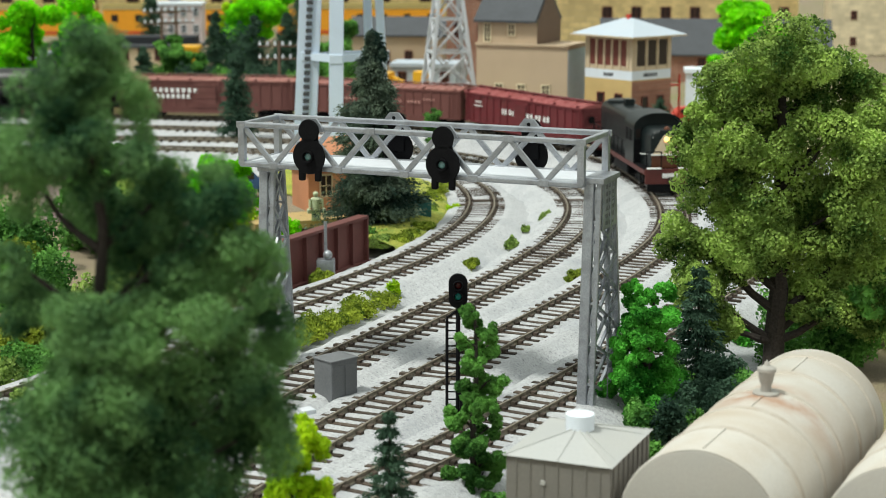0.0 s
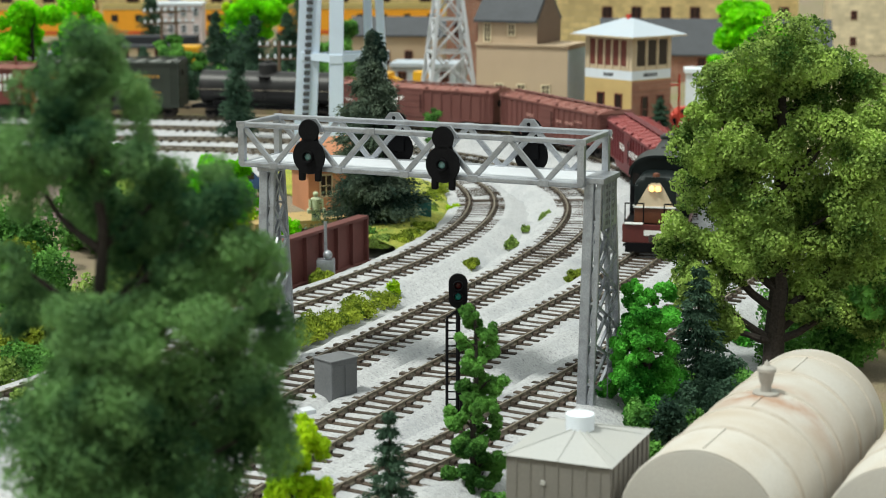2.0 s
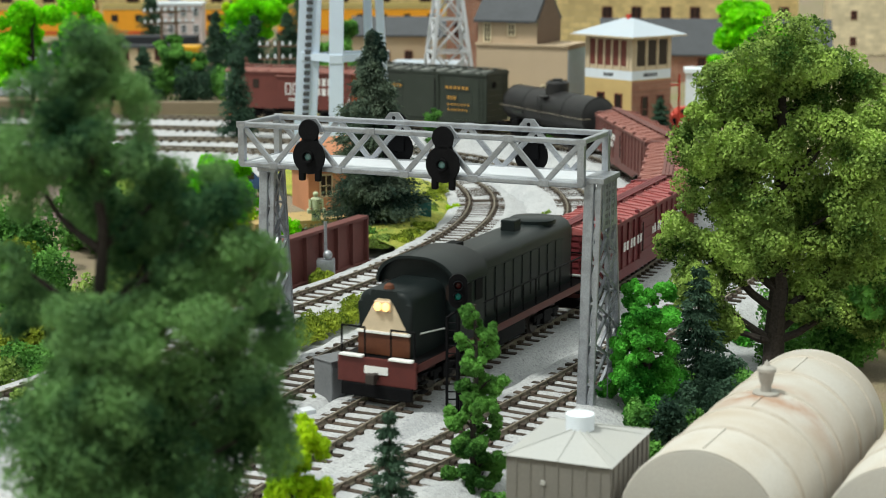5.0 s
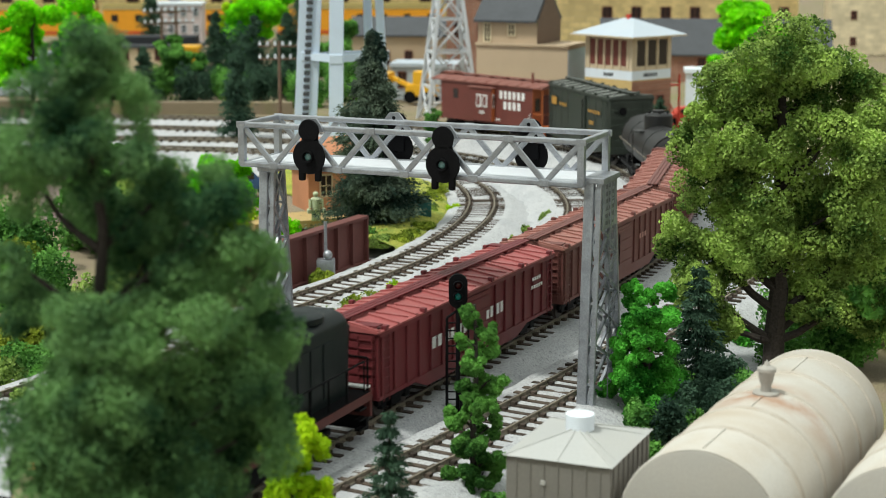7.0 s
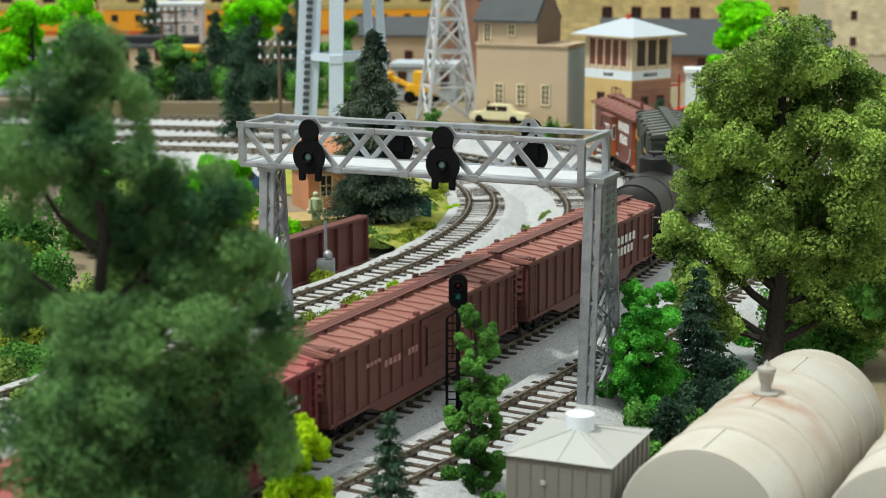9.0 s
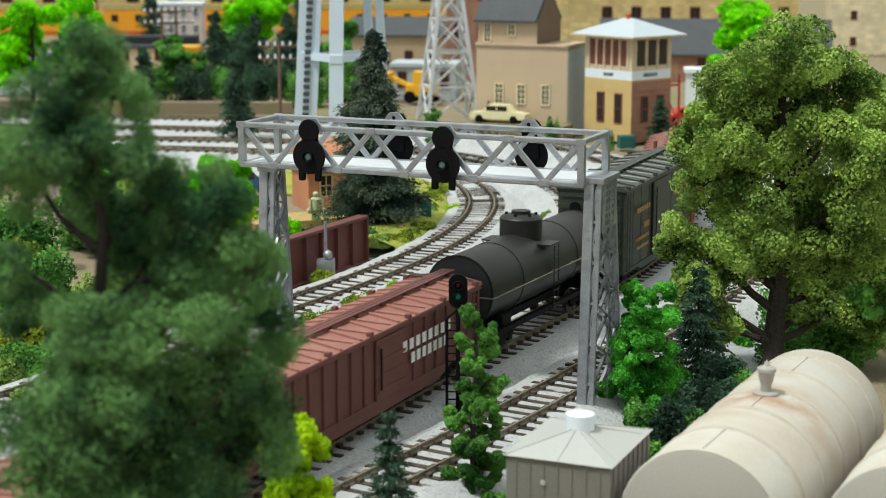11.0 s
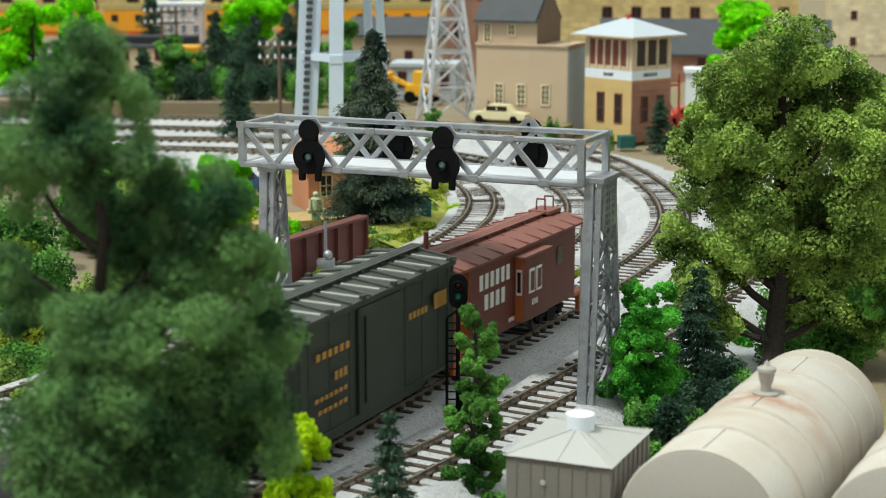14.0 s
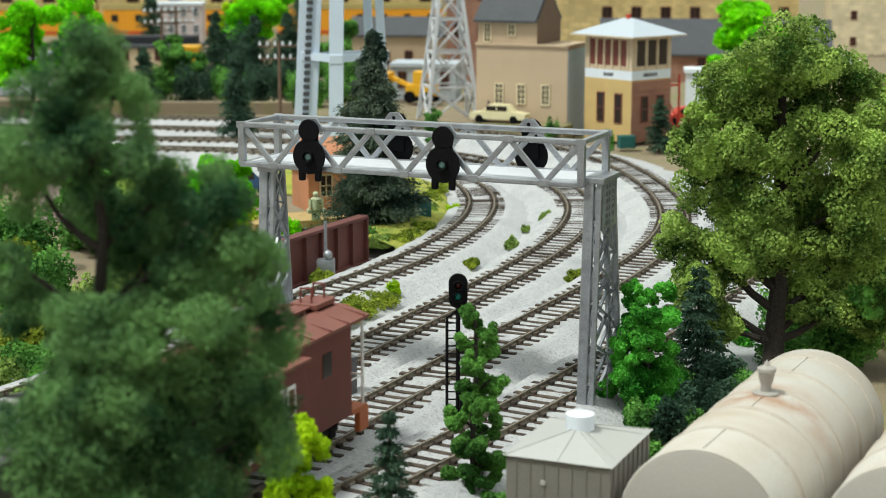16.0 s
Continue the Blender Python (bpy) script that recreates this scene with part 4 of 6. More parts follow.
# ---- signals and trackside ----
def signal_bridge():
    root = thing("signal_bridge", "silver lattice signal bridge with black target signals over tracks", "signal bridge", 5.2, 63.0, -1.0, 156.9)
    L, W, zt, zb = 14.55, 3.0, 10.82, 9.2   # span, depth of the truss, chord heights over the ground
    for y in (0.0, -W):
        for z in (zt, zb):
            part("chord", beam(solid(), (-0.1, y, z), (L + 0.1, y, z), 0.24, 0.22, bev=0.05), "silver", root, "long silver chord")
        n = 10
        for k in range(n):
            za, zc = (zt, zb) if k % 2 == 0 else (zb, zt)
            part("diagonal", beam(solid(), (L * k / n, y, za), (L * (k + 1) / n, y, zc), 0.14, 0.22, bev=0.03), "silver", root)
        for x in (0.0, L):
            part("end_post", beam(solid(), (x, y, zb), (x, y, zt), 0.26), "silver", root)
        for k in range(n + 1):
            x, z = L * k / n, zt if k % 2 == 0 else zb
            s = 1 if y == 0 else -1
            part("gusset", box(solid(), x - 0.2, y + s * 0.09 - 0.04, z - 0.13, x + 0.2, y + s * 0.09 + 0.05, z + 0.13, 0.02), "silver", root)
    for x in (0.0, L):
        for z in (zt, zb):
            part("end_beam", beam(solid(), (x, 0, z), (x, -W, z), 0.22, 0.2, bev=0.05), "silver", root)
    bm = solid()
    box(bm, 0.1, -W + 0.12, zb - 0.02, L - 0.1, -0.12, zb + 0.07)
    part("walkway", bm, "deck", root, "pale grey walkway deck")
    for x0, zc in ((-1.35, 9.35), (L - 1.95, 9.0)):
        bm = solid()
        xs = (x0 + 0.72, x0 + 1.1)
        top = (-0.3, -2.0 if x0 < 0 else -1.1)
        foot = (0.3, -3.4 if x0 < 0 else -1.9)
        leg = part("leg", beam(bm, (xs[1], foot[0], 0), (xs[1], top[0], zc), 0.4, 0.3, bev=0.06), "silver", root, "tapered lattice leg")
        for x, i in ((xs[0], 0), (xs[0], 1), (xs[1], 1)):
            part("post", beam(solid(), (x, foot[i], 0), (x, top[i], zc), 0.2, 0.16, bev=0.04), "silver", leg)
        bm = solid()
        if x0 < 0:
            part("side_plate", box(solid(), xs[0] - 0.13, top[1] - 0.05, zc - 1.9, xs[0] - 0.08, top[0] - 0.05, zc - 0.1), "silver", leg, "slotted stiffening plate")
        for k in range(6 if x0 < 0 else 0):
            z = zc - 1.75 + 0.28 * k
            for y in (-1.6, -1.2, -0.8):
                part("slot", box(solid(), xs[0] - 0.145, y - 0.12, z, xs[0] - 0.128, y + 0.12, z + 0.15), "greybox", leg)
        n = 6
        for k in range(n):
            f0, f1 = k / n, (k + 1) / n
            ya = [foot[i] + (top[i] - foot[i]) * f0 for i in (0, 1)]
            yb = [foot[i] + (top[i] - foot[i]) * f1 for i in (0, 1)]
            for x in xs:
                beam(bm, (x, ya[0], zc * f0), (x, yb[1], zc * f1), 0.12, 0.1)
                beam(bm, (x, ya[1], zc * f0), (x, yb[0], zc * f1), 0.12, 0.1)
            for i in (0, 1):
                beam(bm, (xs[0], ya[i], zc * f0), (xs[1], yb[i], zc * f1), 0.12, 0.1)
                beam(bm, (xs[1], ya[i], zc * f0), (xs[0], yb[i], zc * f1), 0.12, 0.1)
                beam(bm, (xs[0], yb[i], zc * f1), (xs[1], yb[i], zc * f1), 0.12, 0.1)
        part("lattice", bm, "silver", leg)
        bm = solid()
        box(bm, x0 + 0.5, top[1] - 0.2, zc - 0.1, x0 + 1.35, -0.1, zc + 0.12, 0.03)
        part("cap_plate", bm, "silver", leg)
        bm = solid()
        for yf in foot:
            box(bm, x0 + 0.4, yf - 0.4, -0.5, x0 + 1.45, yf + 0.4, 0.12, 0.04)
        part("footing", bm, "concrete", leg, "concrete footing")
    ladder(root, "silver", (-0.82, -0.9, 0), (0, -0.45, 0), 0.3, 9.2, 22, (-1, 0, 0))
    for x, y, s in ((5.5, 0.28, 1), (11.3, 0.28, 1), (3.25, -W - 0.28, -1), (9.15, -W - 0.28, -1)):
        bm = solid()
        yf = y + s * 0.1
        lathe(bm, [(0.05, -0.05), (0.7, -0.05), (0.72, 0.0), (0.7, 0.05), (0.05, 0.05)], 32, "y", (x, yf, 9.72))
        lathe(bm, [(0.05, -0.05), (0.44, -0.05), (0.46, 0.0), (0.44, 0.05), (0.05, 0.05)], 28, "y", (x, yf, 10.75))
        box(bm, x - 0.36, y - 0.06, 9.6, x + 0.36, y + 0.06, 10.85, 0.03)
        for dx in (-0.36, 0.36):
            box(bm, x + dx - 0.13, y - 0.1, 8.72, x + dx + 0.13, y + 0.14, 9.3, 0.08)
        sig = part("signal_head", bm, "black", root, "black round target signal head", True)
        bm = solid()
        lathe(bm, [(0.16, 0), (0.24, 0.0), (0.24, 0.16), (0.2, 0.16), (0.18, 0.05)], 18, "y", (x, yf + s * 0.05, 9.72))
        part("hood", bm, "black", sig)
        bm = solid()
        ball(bm, (x, yf + s * 0.07, 9.72), 0.17, 1, 0.4, 1)
        part("lens", bm, "lens", sig, "unlit greenish lens", True)
        bm = solid()
        yy = y - s * 0.12
        outline = [(-0.55, 10.7), (-0.42, 10.95), (-0.2, 11.22), (0.2, 11.22), (0.42, 10.95), (0.55, 10.7)]
        vs = [[bm.verts.new((x + o, yy - s * d, z)) for o, z in outline] for d in (0.0, 0.12)]
        for ring in vs:
            bm.faces.new(ring)
        for k in range(6):
            j = (k + 1) % 6
            bm.faces.new((vs[0][k], vs[0][j], vs[1][j], vs[1][k]))
        part("bolt_hole", lathe(solid(), [(0.02, -0.005), (0.08, -0.005), (0.08, 0.135), (0.02, 0.135)], 12, "y", (x, min(yy, yy - s * 0.12) - 0.005, 11.0)), "black", sig)
        part("bracket", bm, "silver", sig, "silver mounting bracket")
    return root


def dwarf_signal():
    root = thing("mast_signal", "black mast signal with a green lit lens in ballast", "signal", 0.57, 62.5, -0.9)
    bm = solid()
    rod(bm, (0, 0, 0), (0, 0, 4.6), 0.09)
    box(bm, -0.5, -0.5, -0.2, 0.5, 0.5, 0.12, 0.03)
    part("mast", bm, "black", root)
    part("ladder_rail", rod(solid(), (-0.42, 0, 0.1), (-0.42, 0, 4.1), 0.06), "black", root)
    for k in range(13):
        z = 0.3 + 0.3 * k
        part("rung", rod(solid(), (-0.42, 0, z), (0, 0, z), 0.03), "black", root)
    part("brace", rod(solid(), (-0.42, 0, 4.1), (0, 0, 4.4), 0.05), "black", root)
    part("relay_case", box(solid(), 0.05, -0.3, 0.1, 0.62, 0.3, 1.5, 0.05), "black", root)
    bm = solid()
    outline = [(0.36 * math.cos(a), 5.15 + (0.3 if math.sin(a) > 0 else -0.3) + 0.36 * math.sin(a)) for a in np.linspace(0, 2 * math.pi, 28, endpoint=False)]
    vs = [[bm.verts.new((x, y, z)) for x, z in outline] for y in (-0.12, 0.05)]
    bm.faces.new(vs[0])
    bm.faces.new(vs[1][::-1])
    for k in range(28):
        j = (k + 1) % 28
        bm.faces.new((vs[0][k], vs[0][j], vs[1][j], vs[1][k]))
    box(bm, -0.22, 0.05, 4.7, 0.22, 0.4, 5.6, 0.05)
    head = part("signal_head", bm, "black", root, "black oval signal head")
    for z, m in ((5.38, "red_lens"), (4.95, "green_lens")):
        part("hood", lathe(solid(), [(0.15, -0.12), (0.19, -0.12), (0.19, -0.32), (0.16, -0.32), (0.15, -0.15)], 18, "y", (0, 0, z)), "black", head)
        part("lens", ball(solid(), (0, -0.13, z), 0.14, 1, 0.4, 1), m, head, "", True)
    return root


def grey_cabinet():
    root = thing("equipment_cabinet", "plain grey trackside equipment cabinet standing in ballast", "cabinet", -4.2, 64.2, -0.9, 43)
    part("body", box(solid(), -0.6, -0.5, 0, 0.6, 0.5, 1.85, 0.03), "greybox", root)
    part("lid", box(solid(), -0.64, -0.54, 1.85, 0.64, 0.54, 1.92, 0.03), "greybox", root)
    for x in (-0.29, 0.29):
        part("door", box(solid(), x - 0.27, -0.52, 0.1, x + 0.27, -0.5, 1.7), "greybox", root)
    return resize(root, 1.08, 1.08, 1.12)


def relay_post():
    root = thing("relay_post", "silver-grey crossing relay box with a thin mast", "relay box", -6.25, 88.6, -0.85)
    part("case", box(solid(), -0.48, -0.35, 0, 0.48, 0.35, 1.1, 0.06), "silver", root)
    part("mast", rod(solid(), (0, 0, 1.0), (0, 0, 3.1), 0.09), "silver", root)
    part("bell", ball(solid(), (0.12, -0.2, 1.35), 0.26), "silver", root, "", True)
    return root


def girder():
    root = thing("plate_girder", "red-brown riveted plate girder bridge side beside the track", "girder", -10.6, 82.6, -1.1, 62.2)
    L, h = 13.4, 2.75
    bm = solid()
    box(bm, 0, -0.06, 0, L, 0.06, h - 0.1)
    part("web", bm, "girder", root)
    bm = solid()
    box(bm, 0, -0.35, h - 0.18, L - 0.3, 0.35, h, 0.04)
    box(bm, 0, -0.35, 0, L, 0.35, 0.18, 0.04)
    part("flange", bm, "girder", root)
    for k in range(9):
        x = 0.3 + (L - 0.6) * k / 8
        part("stiffener", box(solid(), x - 0.06, -0.3, 0.1, x + 0.06, 0.3, h - 0.1), "girder", root)
    return root


def metal_shed():
    root = thing("metal_shed", "grey-beige metal shed with a cream hipped roof and round vent", "shed", 4.0, 47.6, -1.3, -23)
    a, b, h = 1.55, 1.95, 4.3
    bm = solid()
    box(bm, -a, -b, 0, a, b, h)
    part("wall", bm, "shedwall", root)
    for k in range(8):
        y = -b + 0.3 + (2 * b - 0.6) * k / 7
        part("batten", box(solid(), a, y - 0.04, 0, a + 0.05, y + 0.04, h - 0.05), "shedwall", root)
        if k < 7:
            x = -a + 0.3 + (2 * a - 0.6) * k / 6
            part("batten", box(solid(), x - 0.025, -b - 0.025, 0, x + 0.025, -b, h - 0.05), "shedwall", root)
    bm = solid()
    o, r = 0.08, 0.5
    v = [bm.verts.new(p) for p in ((-a - o, -b - o, h), (a + o, -b - o, h), (a + o, b + o, h), (-a - o, b + o, h), (0, -0.25, h + r), (0, 0.25, h + r))]
    for f in ((0, 1, 4), (1, 2, 5, 4), (2, 3, 5), (3, 0, 4, 5), (3, 2, 1, 0)):
        bm.faces.new([v[i] for i in f])
    roof = part("roof", bm, "shedroof", root, "cream hipped metal roof")
    bm = solid()
    for p, q in ((0, 4), (1, 4), (2, 5), (3, 5)):
        c = [(-a - o, -b - o, h), (a + o, -b - o, h), (a + o, b + o, h), (-a - o, b + o, h)][p]
        beam(bm, c, (0, -0.25 if q == 4 else 0.25, h + r + 0.01), 0.05, 0.03)
    for t in (-0.35, 0.35):
        beam(bm, (a * 0.98, b * t * 2, h + 0.03), (0.1, 0.3 * t, h + r), 0.03, 0.03)
    beam(bm, (0, -b, h + 0.03), (0, -0.3, h + r), 0.03, 0.03)
    part("seam", bm, "shedroof", roof)
    bm = solid()
    lathe(bm, [(0.42, 0.4), (0.42, 0.86), (0.1, 0.87)], 28, "z", (0, 0, h))
    part("vent", bm, "white", root, "white round roof vent", True)
    part("latch", box(solid(), -0.5, -b - 0.05, h - 0.75, -0.35, -b - 0.02, h - 0.62), "shedroof", root)
    return root


def storage_tank(label, x, y, z, turn, cap=True):
    root = thing("storage_tank", label, "storage tank", x, y, z, turn, group="storage tanks")
    r, L = 2.36, 12.4
    bm = solid()
    lathe(bm, [(r - 0.03, 0), (r, 0.05), (r, L - 0.25), (r - 0.12, L - 0.06), (r - 0.35, L)], 72, "y", (0, 0, 0))
    part("shell", bm, "tan_tank", root, "dusty cream cylinder", True)
    part("end_plate", lathe(solid(), [(r - 0.06, -0.03), (r - 0.1, -0.06), (0.05, -0.06), (0.05, 0.0), (r - 0.06, 0.0)], 64, "y", (0, 0, 0)), "tank_end", root, "flat end plate, greyed as if shaded", True)
    for k in range(1, 6):
        yy = L * k / 5.6
        part("seam_band", lathe(solid(), [(r, -0.13), (r + 0.035, -0.1), (r + 0.035, 0.1), (r, 0.13)], 72, "y", (0, yy, 0)), "tank_band", root, "", True)
        bm = solid()
        box(bm, -0.03, yy - 2.1, r - 0.02, 0.03, yy - 0.1, r + 0.03)
        if k % 2:
            part("seam", bm, "tan_tank", root)
    if cap:
        bm = solid()
        lathe(bm, [(0.4, 0), (0.4, 0.1), (0.17, 0.13), (0.16, 0.34), (0.2, 0.42), (0.26, 0.74), (0.29, 0.76), (0.28, 0.86), (0.1, 0.94), (0.07, 1.02), (0.03, 1.08)], 24, "z", (0, 6.2, r - 0.06))
        part("vent_cap", bm, "tank_end", root, "turned vent cap", True)
    for yy in (2.0, 10.0):
        part("saddle", box(solid(), -1.7, yy - 0.35, -r - 1.0, 1.7, yy + 0.35, -1.2), "concrete", root, "concrete saddle")
    return root


# ---- buildings ----
def sash(parent, w, h, frame_mat, at, bars_x=1, bars_z=3, depth=0.08, pane="glass"):
    """A window: a frame with glazing bars before a dark pane; it faces -y."""
    bm = solid()
    t = 0.09
    for x in (-w / 2, w / 2 - t):
        box(bm, x, -depth, 0, x + t, 0.02, h)
    for z in (0, h - t):
        box(bm, -w / 2, -depth, z, w / 2, 0.02, z + t)
    for k in range(1, bars_x + 1):
        x = -w / 2 + w * k / (bars_x + 1)
        box(bm, x - 0.03, -depth * 0.8, 0, x + 0.03, 0.02, h)
    for k in range(1, bars_z + 1):
        z = h * k / (bars_z + 1)
        box(bm, -w / 2, -depth * 0.8, z - 0.03, w / 2, 0.02, z + 0.03)
    win = part("window", bm, frame_mat, parent, "", at=at)
    part("pane", box(solid(), -w / 2 + 0.05, -0.02, 0.05, w / 2 - 0.05, 0.01, h - 0.05), pane, win)
    return win


def tan_warehouse():
    root = thing("warehouse", "tan two-part warehouse with cream sash windows and dark roof", "building", 3.0, 153.0, -1.0, -22)
    bm = solid()
    box(bm, 0, 0, 0, 8.6, 7, 8.0)
    part("wall", bm, "tan", root)
    bm = solid()
    for a, b in (((0, 0), (8.6, 0)), ((8.6, 0), (8.6, 7)), ((0, 0), (0, 7))):
        beam(bm, (*a, 8.05), (*b, 8.05), 0.3, 0.2)
    part("coping", bm, "tan", root)
    bm = solid()
    box(bm, 0, 0.4, 8.0, 5.6, 7, 10.3)
    part("upper_wall", bm, "tan", root)
    bm = solid()
    prism(bm, [(-0.1, 10.2), (3.7, 13.2), (7.4, 10.2), (7.4, 10.0), (-0.1, 10.0)], -0.25, 5.6)
    part("roof", bm, "slate", root, "dark slate gable roof")
    part("side_sheeting", box(solid(), 8.6, 0.1, 0, 8.68, 6.9, 7.7), "bluegrey", root, "grey corrugated side")
    for x in (2.2, 4.3, 6.6):
        sash(root, 0.85, 1.85, "sashcream", put(x, 0, 2.75), 1, 3, 0.1, "pane")
    sash(root, 0.75, 1.75, "sashcream", put(0.9, 0.4, 8.2), 1, 3, 0.1, "pane")
    sash(root, 0.75, 1.1, "sashcream", put(3.2, 0.4, 8.8), 1, 1, 0.1, "pane")
    # dark sheet over the tan gable end, giving it the shade of that side
    part("gable_shade_sheet", prism(solid(), [(0.45, 8.1), (0.45, 10.1), (3.7, 12.8), (6.95, 10.1), (6.95, 8.1)], 5.6, 5.66), "wood", root, "dark brown sheet that shades the gable end")
    part("downpipe", rod(solid(), (1.2, -0.1, 0.2), (1.2, -0.1, 3.0), 0.06), "slate", root)
    return root


def signal_tower():
    root = thing("interlocking_tower", "ochre and brick interlocking tower with a pale hipped roof", "building", 16.2, 144.8, -1.0)
    wa, wb = 5.6, 5.0
    root.matrix_basis = put(16.2, 145.6, -1.0, 131)
    # x runs along the ochre face, -y outward from the brick face
    def wall(z0, z1, m, nm, lab):
        bm = solid()
        box(bm, 0, -wb, z0, wa, 0, z1)
        return part(nm, bm, m, root, lab)
    wall(0, 5.4, "ochre", "lower_wall", "ochre stucco lower storey")
    wall(5.4, 6.2, "white", "sign_band", "white name board band")
    wall(6.2, 9.2, "cream", "upper_wall", "glazed upper storey")
    part("brick_wall", box(solid(), -0.06, -wb + 0.02, 0, 0.0, -0.02, 5.3), "brick", root, "worn red brick side")
    bm = solid()
    o, z = 0.95, 9.2
    v = [bm.verts.new(p) for p in ((-o, -wb - o, z), (wa + o, -wb - o, z), (wa + o, o, z), (-o, o, z), (wa / 2 - 0.6, -wb / 2, z + 1.35), (wa / 2 + 0.6, -wb / 2, z + 1.35))]
    for f in ((0, 1, 5, 4), (1, 2, 5), (2, 3, 4, 5), (3, 0, 4), (3, 2, 1, 0)):
        bm.faces.new([v[i] for i in f])
    part("roof", bm, "tinroof", root, "pale blue-grey hipped roof")
    part("eave_board", box(solid(), -o, -wb - o, z - 0.14, wa + o, o, z - 0.003), "cream", root)
    part("finial", box(solid(), wa / 2 - 0.15, -wb / 2 - 0.15, z + 1.2, wa / 2 + 0.15, -wb / 2 + 0.15, z + 1.7), "redpaint", root)
    # ochre face: plane y = 0, outward +y ; brick face: plane x = 0, outward -x
    for k in range(6):
        x = 0.5 + (wa - 1.0) * k / 5
        part("mullion", box(solid(), x - 0.1, 0, 6.3, x + 0.1, 0.08, 9.1), "cream", root)
        if k < 5:
            part("pane", box(solid(), x + 0.14, 0, 6.6, x + (wa - 1) / 5 - 0.14, 0.03, 8.8), "maroon", root)
    for k in range(4):
        y = -wb + 0.4 + (wb - 0.8) * k / 3
        part("mullion", box(solid(), -0.08, y - 0.12, 6.3, 0, y + 0.12, 9.1), "cream", root)
        if k < 3:
            part("pane", box(solid(), -0.03, y + 0.2, 6.6, 0, y + (wb - 0.8) / 3 - 0.2, 8.8), "glass", root)
    for x in (1.5, 3.6):
        sash(root, 0.9, 2.6, "maroon", put(x, 0.0, 1.6, 180), 0, 1)
    for y in (-1.6, -3.6):
        sash(root, 0.9, 2.3, "maroon", put(-0.06, y, 1.7, -90), 0, 1)
    bm = solid()
    for k in range(4):
        box(bm, 2.2 + 0.3 * k, 0.0, 5.65, 2.42 + 0.3 * k, 0.02, 5.95)
    part("sign_lettering", bm, "slate", root)
    bm = solid()
    for k in range(6):
        box(bm, -0.02, -1.7 - 0.3 * k, 5.65, 0.0, -1.48 - 0.3 * k, 5.95)
    part("sign_lettering", bm, "slate", root)
    bm = solid()
    for k in range(12):
        box(bm, 0.3 + 0.25 * k, -wb - 1.3, 0.4 + 0.42 * k, 0.6 + 0.25 * k, -wb - 0.1, 0.46 + 0.42 * k)
    for y in (-wb - 1.3, -wb - 0.15):
        beam(bm, (0.3, y, 0.4), (3.4, y, 5.4), 0.12)
        beam(bm, (0.3, y, 1.6), (3.4, y, 6.6), 0.08)
        for k in range(5):
            beam(bm, (0.3 + 0.77 * k, y, 0.4 + 1.25 * k), (0.3 + 0.77 * k, y, 1.6 + 1.25 * k), 0.07)
    beam(bm, (0.1, -wb - 1.3, 0), (0.1, -wb - 1.3, 5.6), 0.14)
    box(bm, 0.0, -wb - 1.3, 4.6, 1.4, -wb, 4.75)
    part("staircase", bm, "redpaint", root, "red outside staircase")
    return root


def water_tower():
    root = thing("water_tower", "white steel water tower legs with cross beams and ladder", "water tower", -7.0, 124.4, -1.1)
    feet = [(-3.35, -0.4), (-0.75, -3.2), (3.0, 0.4), (1.75, 3.2)]
    h = 17.0
    tops = [(x * 0.72, y * 0.72) for x, y in feet]
    def at_h(k, z):
        f = z / h
        return (feet[k][0] + (tops[k][0] - feet[k][0]) * f, feet[k][1] + (tops[k][1] - feet[k][1]) * f, z)
    for k in range(4):
        part("leg", beam(solid(), at_h(k, 0), at_h(k, h), (1.6, 1.0, 0.6, 0.6)[k], 0.7), "bluewhite", root, "thick white steel leg")
        part("footing", box(solid(), feet[k][0] - 0.7, feet[k][1] - 0.7, -0.4, feet[k][0] + 0.7, feet[k][1] + 0.7, 0.25, 0.04), "concrete", root)
    for z in (9.3, 16.6):
        for k in range(4):
            part("cross_beam", beam(solid(), at_h(k, z), at_h((k + 1) % 4, z), 0.35, 0.5), "bluewhite", root)
        for k in range(4):
            a = Vector(at_h(k, z))
            part("gusset", box(solid(), a.x - 0.5, a.y - 0.42, z - 0.36, a.x + 0.5, a.y + 0.42, z + 0.36, 0.08), "bluewhite", root)
    bm = solid()
    a, b = Vector(at_h(0, 1.0)), Vector(at_h(0, 16.8))
    for k in range(32):
        p = a.lerp(b, k / 31) + Vector((0, -0.42, 0))
        beam(bm, p - Vector((0.22, 0, 0)), p + Vector((0.22, 0, 0)), 0.14, 0.3)
    part("ladder", bm, "slate", root, "dark ladder rungs on a white leg")
    bm = solid()
    lathe(bm, [(0.2, 16.7), (3.2, 16.7), (3.2, 17.0), (0.2, 17.0)], 32)
    part("top_ring", bm, "bluewhite", root)
    return root


